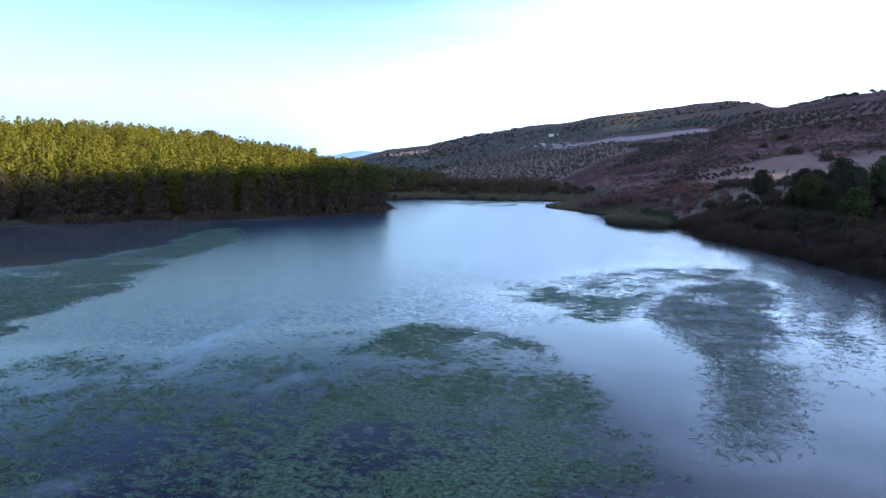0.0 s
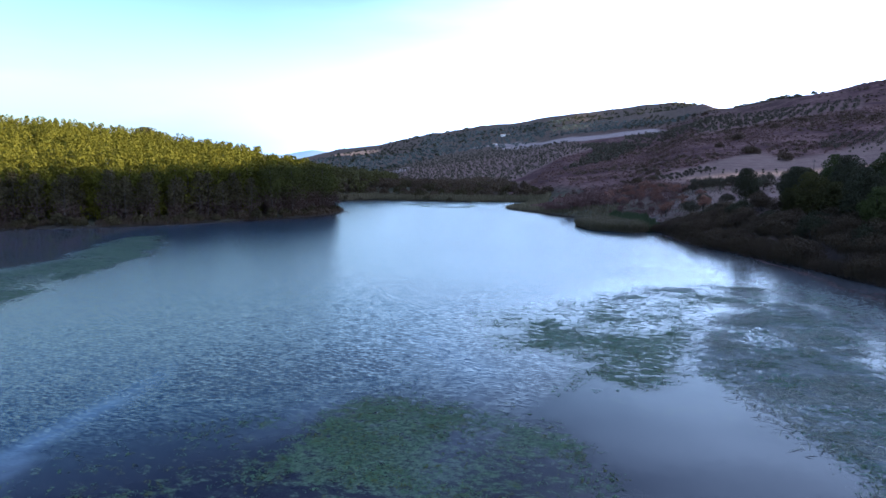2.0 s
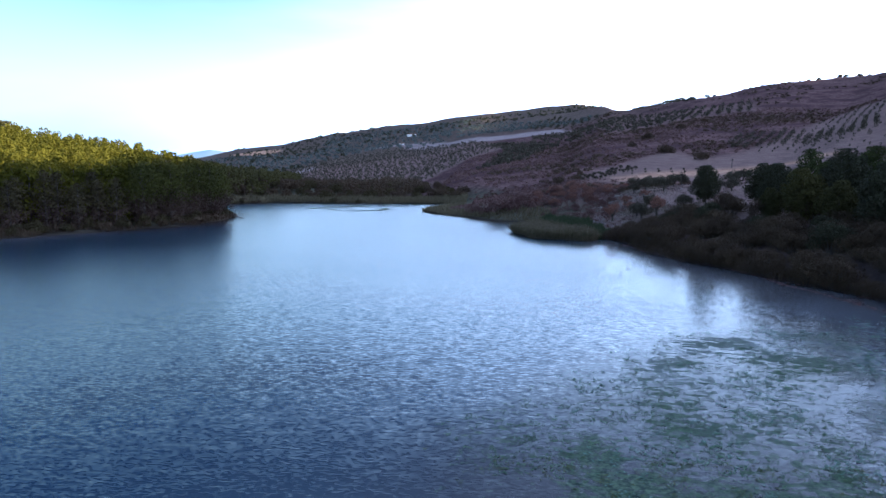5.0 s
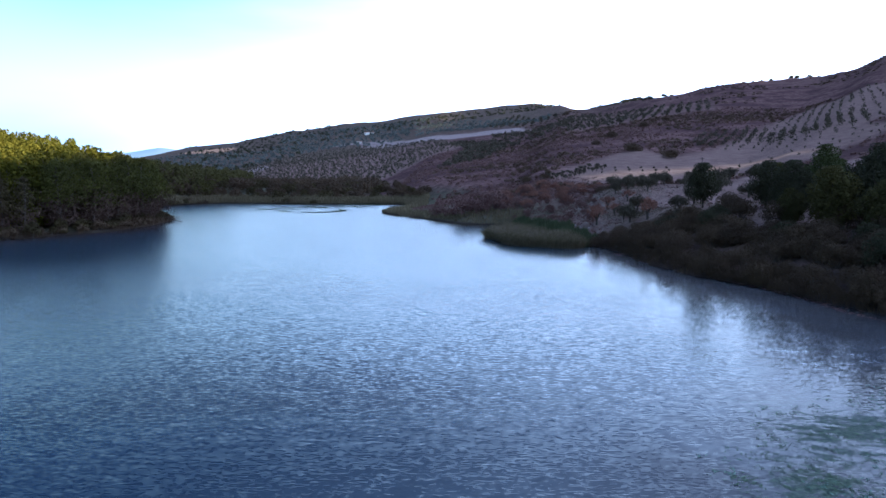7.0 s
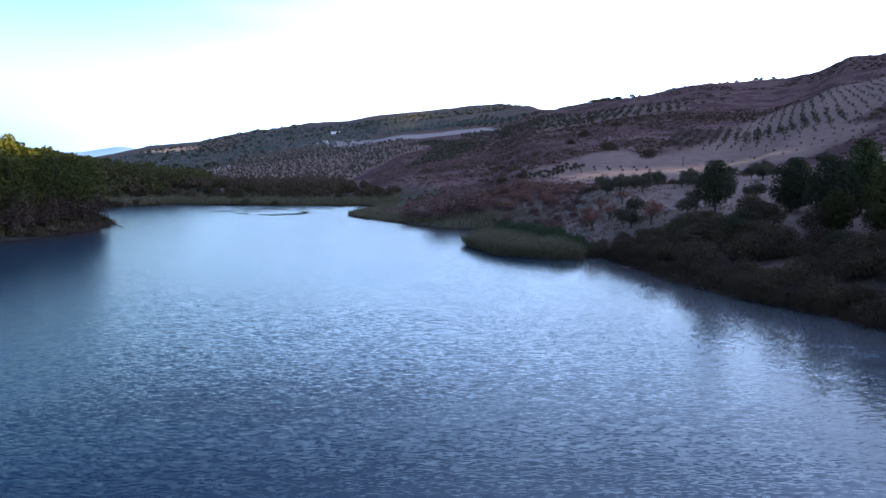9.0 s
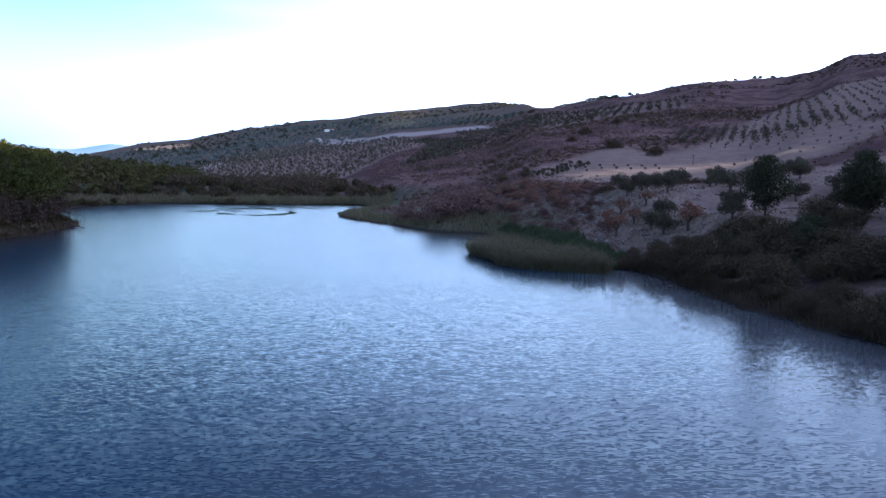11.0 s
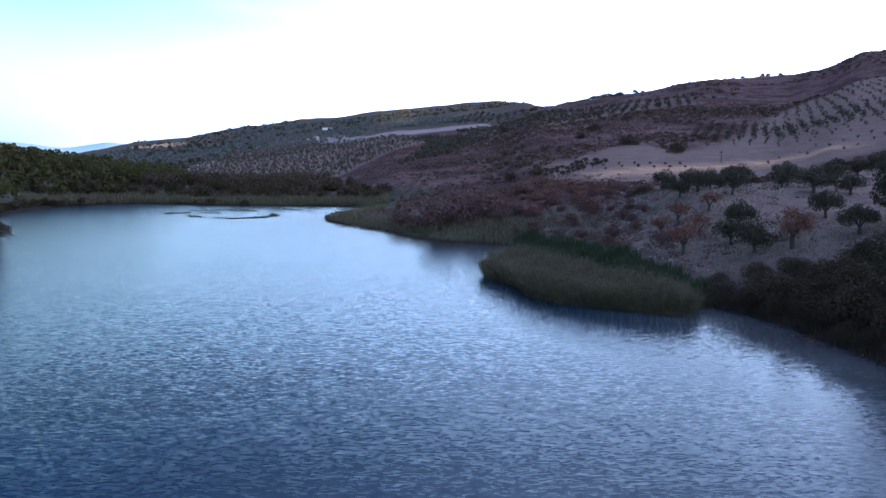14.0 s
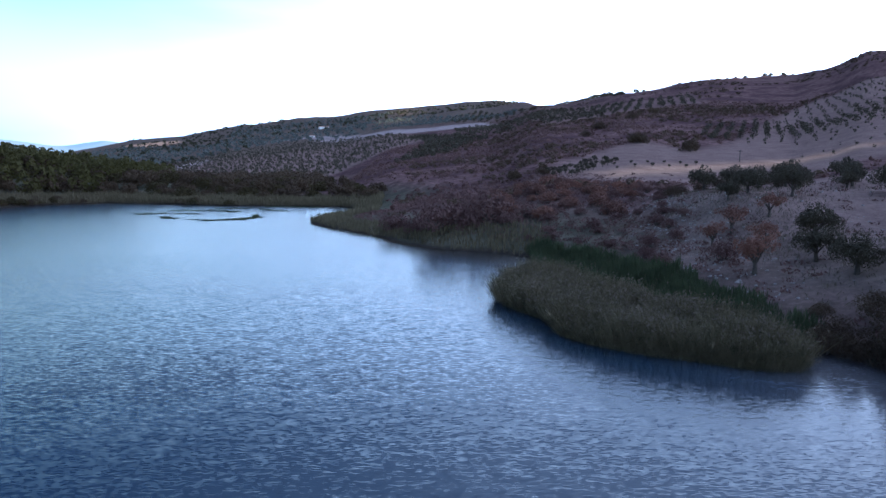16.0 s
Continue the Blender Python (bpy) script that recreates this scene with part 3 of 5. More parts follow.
def weed_cover(x, y):
    """How dark with weed and mud the water is, how calm it is, and the film and painted sheen on it."""
    wob, wob2 = 1.6 * fractal(x, y, 9, 4, 21), 1.6 * fractal(x, y, 9, 4, 29)
    weed = weed_beds(x, y)
    calm = inside(x + 2 * wob, y + 2 * wob2, OPEN_EDGE, 5) * smooth(-0.75, 0.25, fractal(x, 0.6 * y, 13, 4, 27) + 1.2 * smooth(-62, -38, y) + 1.2 * smooth(-82, -90, y) + 1.2 * inside(x, y, POOL, 2))
    calm = calm * (1 - 0.16 * smooth(-5, 15, y)) * (1 - 0.46 * smooth(-64, -52, y) * smooth(18, 8, y))
    left = inside(x + wob, y + wob2, WEED_BEDS[7][0], 2.0)
    calm = np.maximum(np.maximum(calm * (0.97 - 0.27 * smooth(-78, -70, y)), left * 0.15), inside(x + wob, y + wob2, LEFT_CALM, 3) * 0.95)
    bank = smooth(-12, -3, signed_distance(x, y, SHORE))
    film_sheen = np.zeros(x.shape)
    for k, loop in enumerate(SLICK_SHEEN):
        film_sheen = np.maximum(film_sheen, (smooth(-74, -90, y) if k < 4 else 0.4) * inside(x + 0.3 * wob, y + 0.2 * wob2, loop, 0.8 if k < 4 else 1.6))
    film_sheen = np.maximum(film_sheen, np.maximum(0.75 * inside(x + wob, y + wob2, WEED_BEDS[5][0], 2.0), 0.45 * inside(x + wob, y + wob2, WEED_BEDS[6][0], 3.0)))
    shallow = inside(x + 2 * wob, y + 2 * wob2, OPEN_EDGE, 5)
    quiet = inside(x + wob, y + wob2, OPEN_EDGE, 4) * smooth(-62, -45, y)
    bay = inside(x + wob, y + wob2, LEFT_CALM, 3)
    shallow = np.maximum(shallow, bay)
    # paler tone painted over the bay to lift its dark reflection
    film_sheen = np.maximum(film_sheen, 0.4 * bay)
    film_sheen = np.maximum(film_sheen, (0.28 + 0.1 * smooth(-40, -20, y)) * bank * smooth(-10, 10, x) * smooth(55, 35, y))
    # bank scum widened here to paint in brighter reflected sky
    film_sheen = np.maximum(film_sheen, 0.3 * smooth(-13, -4, signed_distance(x, y, SHORE)) * smooth(6, 20, y) * smooth(50, 30, y))
    film_sheen = np.maximum(film_sheen, 0.45 * quiet * smooth(-0.4, 0.4, fractal(0.8 * x - 0.6 * y, 0.6 * x + 0.8 * y, 6, 4, 33)))
    film_sheen = film_sheen * (1 - inside(x + 0.3 * wob, y + 0.3 * wob2, POOL, 1.0))
    return np.maximum(np.maximum(weed, bank), 0.85 * shallow), np.clip(calm, 0, 1), film_sheen


def build_water():
    xs = np.concatenate([np.linspace(-190, -135, 30)[:-1], np.linspace(-135, -25, 110)[:-1], np.linspace(-25, 44, 130), np.linspace(44, 100, 30)[1:]])
    ys = np.concatenate([np.linspace(-295, -115, 60)[:-1], np.linspace(-115, -35, 160)[:-1], np.linspace(-35, 262, 240)])
    x, y = np.meshgrid(xs, ys)
    weed, calm, film_sheen = weed_cover(x, y)
    verts = np.stack([x, y, 0 * x], -1).reshape(-1, 3)
    cols = len(xs)
    i = (np.arange(len(ys) - 1)[:, None] * cols + np.arange(cols - 1)[None]).ravel()
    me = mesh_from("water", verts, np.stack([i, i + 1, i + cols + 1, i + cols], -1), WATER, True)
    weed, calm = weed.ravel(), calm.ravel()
    data = np.stack([weed, calm, film_sheen.ravel(), weed_beds(x, y).ravel()], -1)
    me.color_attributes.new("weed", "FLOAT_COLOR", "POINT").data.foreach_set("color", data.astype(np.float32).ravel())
    near = [inside(x, y, loop, 3).ravel() for loop in (POOL, WEED_BEDS[1][0], WEED_BEDS[3][0])]
    sunken = np.maximum(np.maximum(0.62 * near[0] * smooth(-86, -77, y).ravel(), 0.5 * near[1]), 0.55 * near[2]) * (0.6 + 0.4 * smooth(-0.3, 0.3, fractal(x, y, 4, 3, 37))).ravel()
    me.attributes.new("sunken", "FLOAT", "POINT").data.foreach_set("value", sunken.astype(np.float32))
    return tagged(new("water", me), "rippled blue lake water with weed in the shallows", "water", kind="structure")


water = build_water()


# ---- far mountains ----
def build_mountains():
    turn = np.radians(np.linspace(-62, 12, 300))
    a = np.degrees(turn)
    top = 60 + 62 * np.exp(-((a + 27.0) / 3.2) ** 2) + 58 * np.exp(-((a + 35.5) / 4.5) ** 2) + 16 * fractal(a, a * 0 + 3, 3.0, 5, 31) + 98
    rows = []
    for far, part in ((4250, -0.4), (4500, 0.55), (4700, 1.0), (4850, 0.2)):
        rows.append(np.stack([far * np.sin(turn), far * np.cos(turn), top * part], -1))
    verts = np.concatenate(rows)
    n = len(turn)
    i = (np.arange(3)[:, None] * n + np.arange(n - 1)[None]).ravel()
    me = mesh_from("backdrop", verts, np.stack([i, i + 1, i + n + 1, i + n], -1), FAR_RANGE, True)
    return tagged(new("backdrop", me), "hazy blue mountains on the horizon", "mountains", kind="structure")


build_mountains()

# ---- trees ----
def pine(rng, tall, wide, count, leaf, mat, low=0.16, skirt=0.0):
    """A pine: bent trunk, limbs and a lumpy crown, brown and dry up to the share skirt of its height."""
    root = new("pine_tree")
    bend = rng.normal(scale=0.25, size=2)
    zs = np.linspace(-0.6, tall * 0.86, 7)
    u = np.clip(zs / tall, 0, 1)
    stem = np.stack([bend[0] * u * 2 * np.sin(u * 3), bend[1] * u * 2, zs, tall * 0.017 * (1.15 - u) + 0.02], -1)
    paths = [stem]
    centres, radii = [], []
    lumps = 20
    for k in range(lumps):
        h = low + (1 - low) * (k + rng.uniform(0, 1)) / lumps
        shape = np.sin(np.pi * np.clip((h - low) / (1 - low), 0.0, 1) ** 0.75 * 0.9 + 0.22) ** 0.8
        reach = wide * 0.62 * shape * rng.uniform(0.6, 1.1)
        turn = k * 2.4 + rng.uniform(-0.4, 0.4)
        p = np.array([reach * np.cos(turn), reach * np.sin(turn), tall * (h - 0.04)])
        centres.append(p)
        radii.append(wide * (0.25 + 0.28 * shape) * rng.uniform(0.75, 1.15))
        base = np.array([np.interp(p[2] - 0.12 * tall, zs, stem[:, 0]), np.interp(p[2] - 0.12 * tall, zs, stem[:, 1]), max(p[2] - 0.12 * tall, 0.4)])
        paths.append([(*base, tall * 0.006), (*(base * 0.5 + p * 0.5 + (0, 0, 0.2)), tall * 0.004), (*p, tall * 0.002)])
    centres.append(np.array([stem[-1, 0], stem[-1, 1], tall * 0.93]))
    radii.append(wide * 0.28)
    p, nrm = ball_points(rng, np.array(centres), np.array(radii), count, 0.85)
    p[:, 2] = np.where(p[:, 2] > tall, 2 * tall - p[:, 2], p[:, 2])
    size = leaf * rng.uniform(0.6, 1.3, count)
    child("trunk", mesh_from("trunk", *tubes(paths, 4), BARK, True), root)
    dry = p[:, 2] < tall * (skirt + rng.normal(scale=0.07, size=count)) if skirt else p[:, 2] < -9
    child("crown", mesh_from("crown", *leaves(rng, p[~dry], nrm[~dry], size[~dry], size[~dry] * 0.55), mat), root)
    if skirt:
        child("dry_crown", mesh_from("dry_crown", *leaves(rng, p[dry], nrm[dry], size[dry], size[dry] * 0.4), TWIG), root, "brown dry lower branches")
    return root


def olive(rng, tall, wide, count, leaf, mat, name="olive_tree"):
    """An olive tree: short thick forked trunk and a broken round crown."""
    root = new(name)
    paths, centres, radii = [], [], []
    fork = tall * 0.26
    paths.append([(0, 0, -0.5, tall * 0.085), (0.03, 0, fork * 0.4, tall * 0.06), (0.08, 0.05, fork, tall * 0.052)])
    for k in range(6):
        turn = k * 1.05 + rng.uniform(-0.3, 0.3)
        reach = wide * 0.30 * rng.uniform(0.7, 1.2)
        top = np.array([reach * np.cos(turn), reach * np.sin(turn), tall * rng.uniform(0.52, 0.72)])
        mid = np.array([top[0] * 0.45, top[1] * 0.45, fork + (top[2] - fork) * 0.5])
        paths.append([(0.06, 0.03, fork * 0.9, tall * 0.034), (*mid, tall * 0.022), (*top, tall * 0.008)])
        for _ in range(3):
            centres.append(top + rng.normal(scale=(wide * 0.10, wide * 0.10, tall * 0.09)))
            radii.append(wide * rng.uniform(0.13, 0.23))
    centres.append(np.array([0, 0, tall * 0.78]))
    radii.append(wide * 0.24)
    p, nrm = ball_points(rng, np.array(centres), np.array(radii), count, 0.85)
    size = leaf * rng.uniform(0.6, 1.3, count)
    child("trunk", mesh_from("trunk", *tubes(paths, 6), BARK, True), root)
    child("crown", mesh_from("crown", *leaves(rng, p, nrm, size, size * 0.45), mat), root)
    return root


def shrub(rng, tall, wide, count, leaf, mat, name="low_shrub"):
    """A many-stemmed bush that reaches down to the ground."""
    root = new(name)
    lumps = 12
    turn, reach = np.arange(lumps) * 2.4, wide * 0.42 * np.sqrt((np.arange(lumps) + 0.4) / lumps)
    top = tall * (0.78 - 0.42 * (reach / (wide * 0.42)) ** 2) * rng.uniform(0.7, 1.15, lumps)
    centres = np.stack([reach * np.cos(turn), reach * np.sin(turn), top * 0.8], -1)
    radii = wide * rng.uniform(0.16, 0.27, lumps)
    paths = [[(0.15 * c[0], 0.15 * c[1], -0.3, 0.05 * tall ** 0.5), (0.6 * c[0], 0.6 * c[1], c[2] * 0.55, 0.03), (*c, 0.012)] for c in centres]
    p, nrm = ball_points(rng, centres, radii, count, 0.9)
    p[:, 2] = np.abs(p[:, 2])
    size = leaf * rng.uniform(0.6, 1.3, count)
    child("stem", mesh_from("stem", *tubes(paths, 4), BARK, True), root)
    child("foliage", mesh_from("foliage", *leaves(rng, p, nrm, size, size * 0.45), mat), root)
    return root


def place(kinds, spots, rng, label, category, group, spread=(0.85, 1.15), sink=0.0):
    """Puts copies of the kinds at the spots (x, y, size); the kinds themselves take the first spots."""
    for k, (x, y, size) in enumerate(spots):
        m = pose(x, y, float(ground_z(x, y)) - sink, 0, 0, rng.uniform(0, 360)) @ Matrix.Scale(size * rng.uniform(*spread), 4)
        ob = kinds[k % len(kinds)]
        if k < len(kinds):
            ob.matrix_basis = m
            tagged(ob, label, category, group)
        else:
            ob = copy_thing(kinds[k % len(kinds)], m)
            ob.matrix_basis = m


def scatter(rng, x0, x1, y0, y1, step, jitter=0.35):
    gx, gy = np.meshgrid(np.arange(x0, x1, step), np.arange(y0, y1, step))
    gx, gy = gx.ravel() + rng.normal(scale=step * jitter, size=gx.size), gy.ravel() + rng.normal(scale=step * jitter, size=gy.size)
    return gx, gy


rng = np.random.default_rng(7)
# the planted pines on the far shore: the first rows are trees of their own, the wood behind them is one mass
front_pines = [pine(rng, 13, 3.1, 1700, 0.28, PINE_BROWN_SHADE, 0.14, 0.4) for _ in range(3)] + [pine(rng, 11.5, 3.4, 1700, 0.28, PINE_BROWN_SHADE, 0.06, 0.36)]
tip_pines = [pine(rng, 13.5, 3.9, 2600, 0.25, PINE_TIP, 0.14, k) for k in (0.42, 0.5, 0.36)]
shore_pines = [pine(rng, 13, 4.4, 1150, 0.40, PINE, 0.12) for _ in range(4)]
gx, gy = scatter(rng, -190, -78, -70, 130, 3.9, 0.28)
off = signed_distance(gx, gy, SHORE)
keep = (off > 3) & (off < 21) & (gx < -78) & (gy < 116)
front = keep & (off < 9.5)
tip = front & (gy > 52)
front &= ~tip
place(tip_pines, [(a, b, 1.0 + 0.16 * float(smooth(50, 80, b))) for a, b in zip(gx[tip], gy[tip])], rng,
      "tall green pine at the tip of the wooded point", "pine tree", "pines at the tip of the point", (0.85, 1.1))
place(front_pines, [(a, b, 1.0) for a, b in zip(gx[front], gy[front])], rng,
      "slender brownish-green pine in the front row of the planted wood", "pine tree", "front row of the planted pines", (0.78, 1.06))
place(shore_pines, [(a, b, 1.0 + 0.22 * float(smooth(45, 80, b))) for a, b in zip(gx[keep & ~front & ~tip], gy[keep & ~front & ~tip])][:300], rng,
      "tall slender green pine in the planted wood by the lake", "pine tree", "pines of the planted wood", (0.82, 1.12))


def wood(rng, gx, gy, tall, wide, per_tree, leaf, mat, name, label):
    """A mass of crowns: every tree is a cone-topped lump of leaf clumps."""
    count = len(gx)
    base = ground_z(gx, gy)
    size = rng.uniform(0.68, 1.2, count)
    u = rng.uniform(0, 1, (count, per_tree)) ** 0.7
    around = rng.uniform(0, 2 * np.pi, (count, per_tree))
    shape = np.sqrt(np.clip(1 - (u * 1.25 - 0.3) ** 2 / 0.95 ** 2, 0.02, 1))
    reach = wide * 0.5 * shape * rng.uniform(0.7, 1.05, (count, per_tree)) * size[:, None]
    h = tall * (0.18 + 0.82 * u) * size[:, None]
    p = np.stack([gx[:, None] + reach * np.cos(around), gy[:, None] + reach * np.sin(around), base[:, None] + h], -1).reshape(-1, 3)
    n = np.stack([np.cos(around), np.sin(around), (u - 0.45) * 1.8], -1).reshape(-1, 3)
    n = unit(n + rng.normal(scale=0.35, size=n.shape))
    s = leaf * rng.uniform(0.65, 1.3, len(p))
    ob = new(name, mesh_from(name, *leaves(rng, p, n, s, s * 0.6), mat))
    return tagged(ob, label, "wood", kind="stuff")


gx, gy = scatter(rng, -480, -95, -120, 420, 5.6, 0.3)
off = signed_distance(gx, gy, SHORE)
keep = (off > np.where((gy > 118) & (gx > -230), 11, 20)) & (gx < -90 - 0.25 * np.maximum(gy - 100, 0)) & (np.hypot(gx + 335, (gy - 185) * 0.85) < 330)
keep &= (gx + 335) * 0.8 - (gy - 185) * 0.6 > -45
low = (gy > 120) & (gx - 22 > -0.6 * (gy + 124))
wood(rng, gx[keep & ~low], gy[keep & ~low], 12.4, 3.6, 130, 0.46, PINE, "pine_wood", "sunlit yellow-green pine wood covering the low hill")
wood(rng, gx[keep & low], gy[keep & low], 8.5, 4.9, 78, 0.7, PINE_MID, "young_wood", "low dark pine wood beyond the wooded point")
great_pine = [pine(rng, 19, 11, 2600, 0.7, PINE_MID, 0.3)]
place(great_pine, [(-297, 263, 1.0)], rng, "great old pine rising above the wood on the hill", "pine tree", "", (1.0, 1.01))

# right bank: group of pines
bank_pines = [pine(rng, 8.4, 3.3, 8000, 0.16, PINE_DARK, 0.24), pine(rng, 8.8, 3.5, 8000, 0.16, PINE_DARK, 0.18), pine(rng, 9.3, 3.3, 8000, 0.16, PINE_FRESH, 0.14), pine(rng, 7.4, 3.2, 8000, 0.16, PINE_MID, 0.2), pine(rng, 8.2, 2.9, 8000, 0.16, PINE_FRESH, 0.2)]
PINES = [(40.5, 40.5, 1.0), (47.5, 33, 1.0), (53, 27, 1.05), (51, 38, 1.0), (58, 33, 1.1), (46, 21, 1.1), (52, 15, 1.15), (59, 20, 1.2), (45, 9, 1.1), (54, 3, 1.2),
         (64, 10, 1.25), (48, -6, 1.15), (57, -12, 1.2), (66, -4, 1.3), (52, -24, 1.2), (62, -26, 1.3), (70, 26, 1.25), (72, -16, 1.3), (49, 26, 0.9), (56, 38, 1.0), (62, 30, 1.1), (50, 8, 1.0), (58, 10, 1.1), (43, 15, 0.85), (47, -14, 1.0), (64, 18, 1.1), (55, -4, 1.1), (60, -18, 1.2), (46, 1, 0.95), (66, 36, 1.1)]
PINES = [(a, b, s * (0.86 if b > 10 and a > 42 else 0.85 if b < 5 else 1.0)) for a, b, s in PINES]
place(bank_pines, PINES, rng, "dark green rounded pine on the lake bank", "pine tree", "pines on the bank", (0.86, 1.1))

# ---- olive trees and scrub of the bank ----
rng = np.random.default_rng(11)
near_olives = [olive(rng, 3.2, 4.1, 2600, 0.13, OLIVE) for _ in range(4)]
OLIVES = [(36.1, 76.4, 1.15), (39.5, 73, 1.2), (49, 78.4, 0.8), (33, 74.5, 0.75), (34.1, 58.6, 1.05), (30, 51.2, 0.9), (49.5, 71, 1.15), (51, 80.5, 0.9),
          (35.5, 88, 1.15), (38.5, 86, 1.05), (41, 84, 1.15), (44, 83, 1.1), (46.5, 86, 1.1), (53, 85, 1.1), (57, 80, 1.15), (61, 85, 1.1), (66, 80, 1.15), (70, 88, 1.1),
          (54, 70.5, 1.1), (46, 62, 1.05), (58, 66, 1.1), (66, 68, 1.1), (30, 46, 0.95), (37, 41.5, 0.9), (71, 96, 1.1), (80, 104, 1.1), (78, 72, 1.1), (84, 90, 1.1), (58, 55, 1.1), (68, 56, 1.1), (33.5, 30, 1.0)]
place(near_olives, OLIVES, rng, "grey-green olive tree with a short forked trunk on bare soil", "olive tree", "olive trees on the bank", (0.82, 1.02))
rust_olives = [olive(rng, 3.4, 3.0, 900, 0.15, RUST, "withered_tree") for _ in range(2)]
place(rust_olives, [(25.1, 51.2, 1.05), (29.8, 66, 0.85), (32.5, 44, 1.1), (29.9, 59.2, 0.85), (27, 64, 0.75), (34, 67, 0.8)], rng,
      "small withered tree with rust-brown leaves on the bank", "tree", "withered trees on the bank", (0.9, 1.1))

rust_shrubs = [shrub(rng, 2.1, 3.0, 900, 0.15, RUST, "rust_shrub") for _ in range(3)]
gx, gy = scatter(rng, -10, 52, 92, 160, 5.2)
keep = (signed_distance(gx, gy, np.array([(-8, 112), (10, 98), (27, 92), (40, 130), (16, 152)], float)) < 0) & (fractal(gx, gy, 17, 2, 41) > -0.2)
place(rust_shrubs, [(a, b, 1.0) for a, b in zip(gx[keep], gy[keep])], rng, "rust-brown dry shrub on the slope above the reeds", "shrub", "rust shrubs", (0.6, 1.25))

brown_shrubs = [shrub(rng, 2.2, 3.0, 850, 0.16, SCRUB, "brown_shrub") for _ in range(3)]
spots = [(-4, 104, 1.8), (0, 99, 2.1), (4, 97, 2.2), (7, 100, 2.1), (-8, 112, 1.5), (-2, 109, 1.8), (10, 96, 1.8), (3, 103, 2.2), (13, 99, 1.6), (26, 34.7, 1.3), (28.5, 31, 1.2), (25, 57, 0.9)]
gx, gy = scatter(rng, 8, 46, 48, 125, 4.6)
off = signed_distance(gx, gy, SHORE)
keep = (off > 4) & (gx < 22 + 0.26 * (gy - 45)) & (gy - 45 > (gx - 14) * 0.4)
place(brown_shrubs, spots + [(a, b, 0.62) for a, b in zip(gx[keep], gy[keep])], rng,
      "low brown dry shrub on the eroded lake bank", "shrub", "brown shrubs on the bank", (0.6, 1.3))

bank_shrubs = [shrub(rng, 3.2, 4.2, 3000, 0.10, BUSH, "bank_shrub") for _ in range(3)] + [shrub(rng, 2.8, 4.0, 3000, 0.10, BUSH, "bank_shrub")]
gx, gy = scatter(rng, 18, 64, -90, 36, 2.9)
off = signed_distance(gx, gy, SHORE)
keep = (off > np.where(gy > 22, 1.6, 0.7)) & (off < 15 - 0.12 * gy) & ((off < 10) | (rng.uniform(size=off.size) < 0.5))
END_SHRUBS = [(24.9, 31.5, 0.55), (25.6, 28.8, 0.6), (26.2, 30.2, 0.6), (26.1, 26.3, 0.55), (23.8, 34.6, 0.6), (22.3, 37, 0.6), (23.1, 36, 0.7), (21.4, 38.6, 0.5), (26.5, 24.2, 0.6), (33, 93, 0.75), (35, 95.5, 0.7), (37.5, 94, 0.8), (40, 93, 0.75), (43, 92, 0.8), (46, 93.5, 0.75), (49, 92, 0.8), (52, 93, 0.7),
              (25.4, 33, 0.8), (27, 31, 0.9), (25.5, 36, 0.85), (28, 34.5, 0.9), (23.6, 37.5, 0.6), (27, 39, 0.8), (29.5, 38, 0.9), (25.8, 28, 0.8), (28, 27, 1.0), (24.6, 41, 0.6)]
EDGE = SHORE[(SHORE[:, 1] < 27) & (SHORE[:, 1] > -95) & (SHORE[:, 0] > 20)]
EDGE = EDGE[np.argsort(EDGE[:, 1])]
EDGE_SHRUBS = [(float(np.interp(b, EDGE[:, 1], EDGE[:, 0])) + 0.6 + 0.4 * math.sin(3.1 * b), b, 0.55 + 0.12 * math.sin(1.7 * b)) for b in np.arange(-88, 26, 1.9)]
place(bank_shrubs, END_SHRUBS + EDGE_SHRUBS + [(a, b, 1.0) for a, b in zip(gx[keep], gy[keep])], rng,
      "dense dark green shrub leaning over the lake edge", "shrub", "dense shrubs along the bank", (0.6, 1.15))

thicket_trees = [shrub(rng, 4.6, 5.0, 4200, 0.12, BUSH, "thicket_tree"), shrub(rng, 5.2, 4.8, 4200, 0.12, PINE_DARK, "thicket_tree"), shrub(rng, 4.2, 4.8, 4200, 0.12, BUSH, "thicket_tree")]
gx, gy = scatter(rng, 22, 62, -70, 38, 4.6)
off = signed_distance(gx, gy, SHORE)
keep = (off > 4.5) & (off < np.where(gy < 22, 24, 18)) & (gy < 34) & (rng.uniform(size=off.size) < 0.85)
place(thicket_trees, [(a, b, 1.0) for a, b in zip(gx[keep], gy[keep])], rng,
      "dark leafy small tree in the thicket above the lake edge", "tree", "thicket below the pines", (0.62, 1.0))

shore_shrubs = [shrub(rng, 2.8, 3.4, 420, 0.32, BUSH, "shore_shrub"), shrub(rng, 2.4, 3.2, 420, 0.32, PINE_BROWN_SHADE, "shore_shrub"), shrub(rng, 3.4, 2.6, 420, 0.32, PINE_BROWN_SHADE, "shore_shrub")]
gx, gy = scatter(rng, -175, -70, -60, 232, 3.0)
off = signed_distance(gx, gy, SHORE)
keep = (off > 0.3) & (off < 4.5)
place(shore_shrubs, [(a, b, 1.0) for a, b in zip(gx[keep], gy[keep])], rng,
      "brownish shrub at the water's edge below the pines", "shrub", "shrubs below the planted pines", (0.5, 1.2))

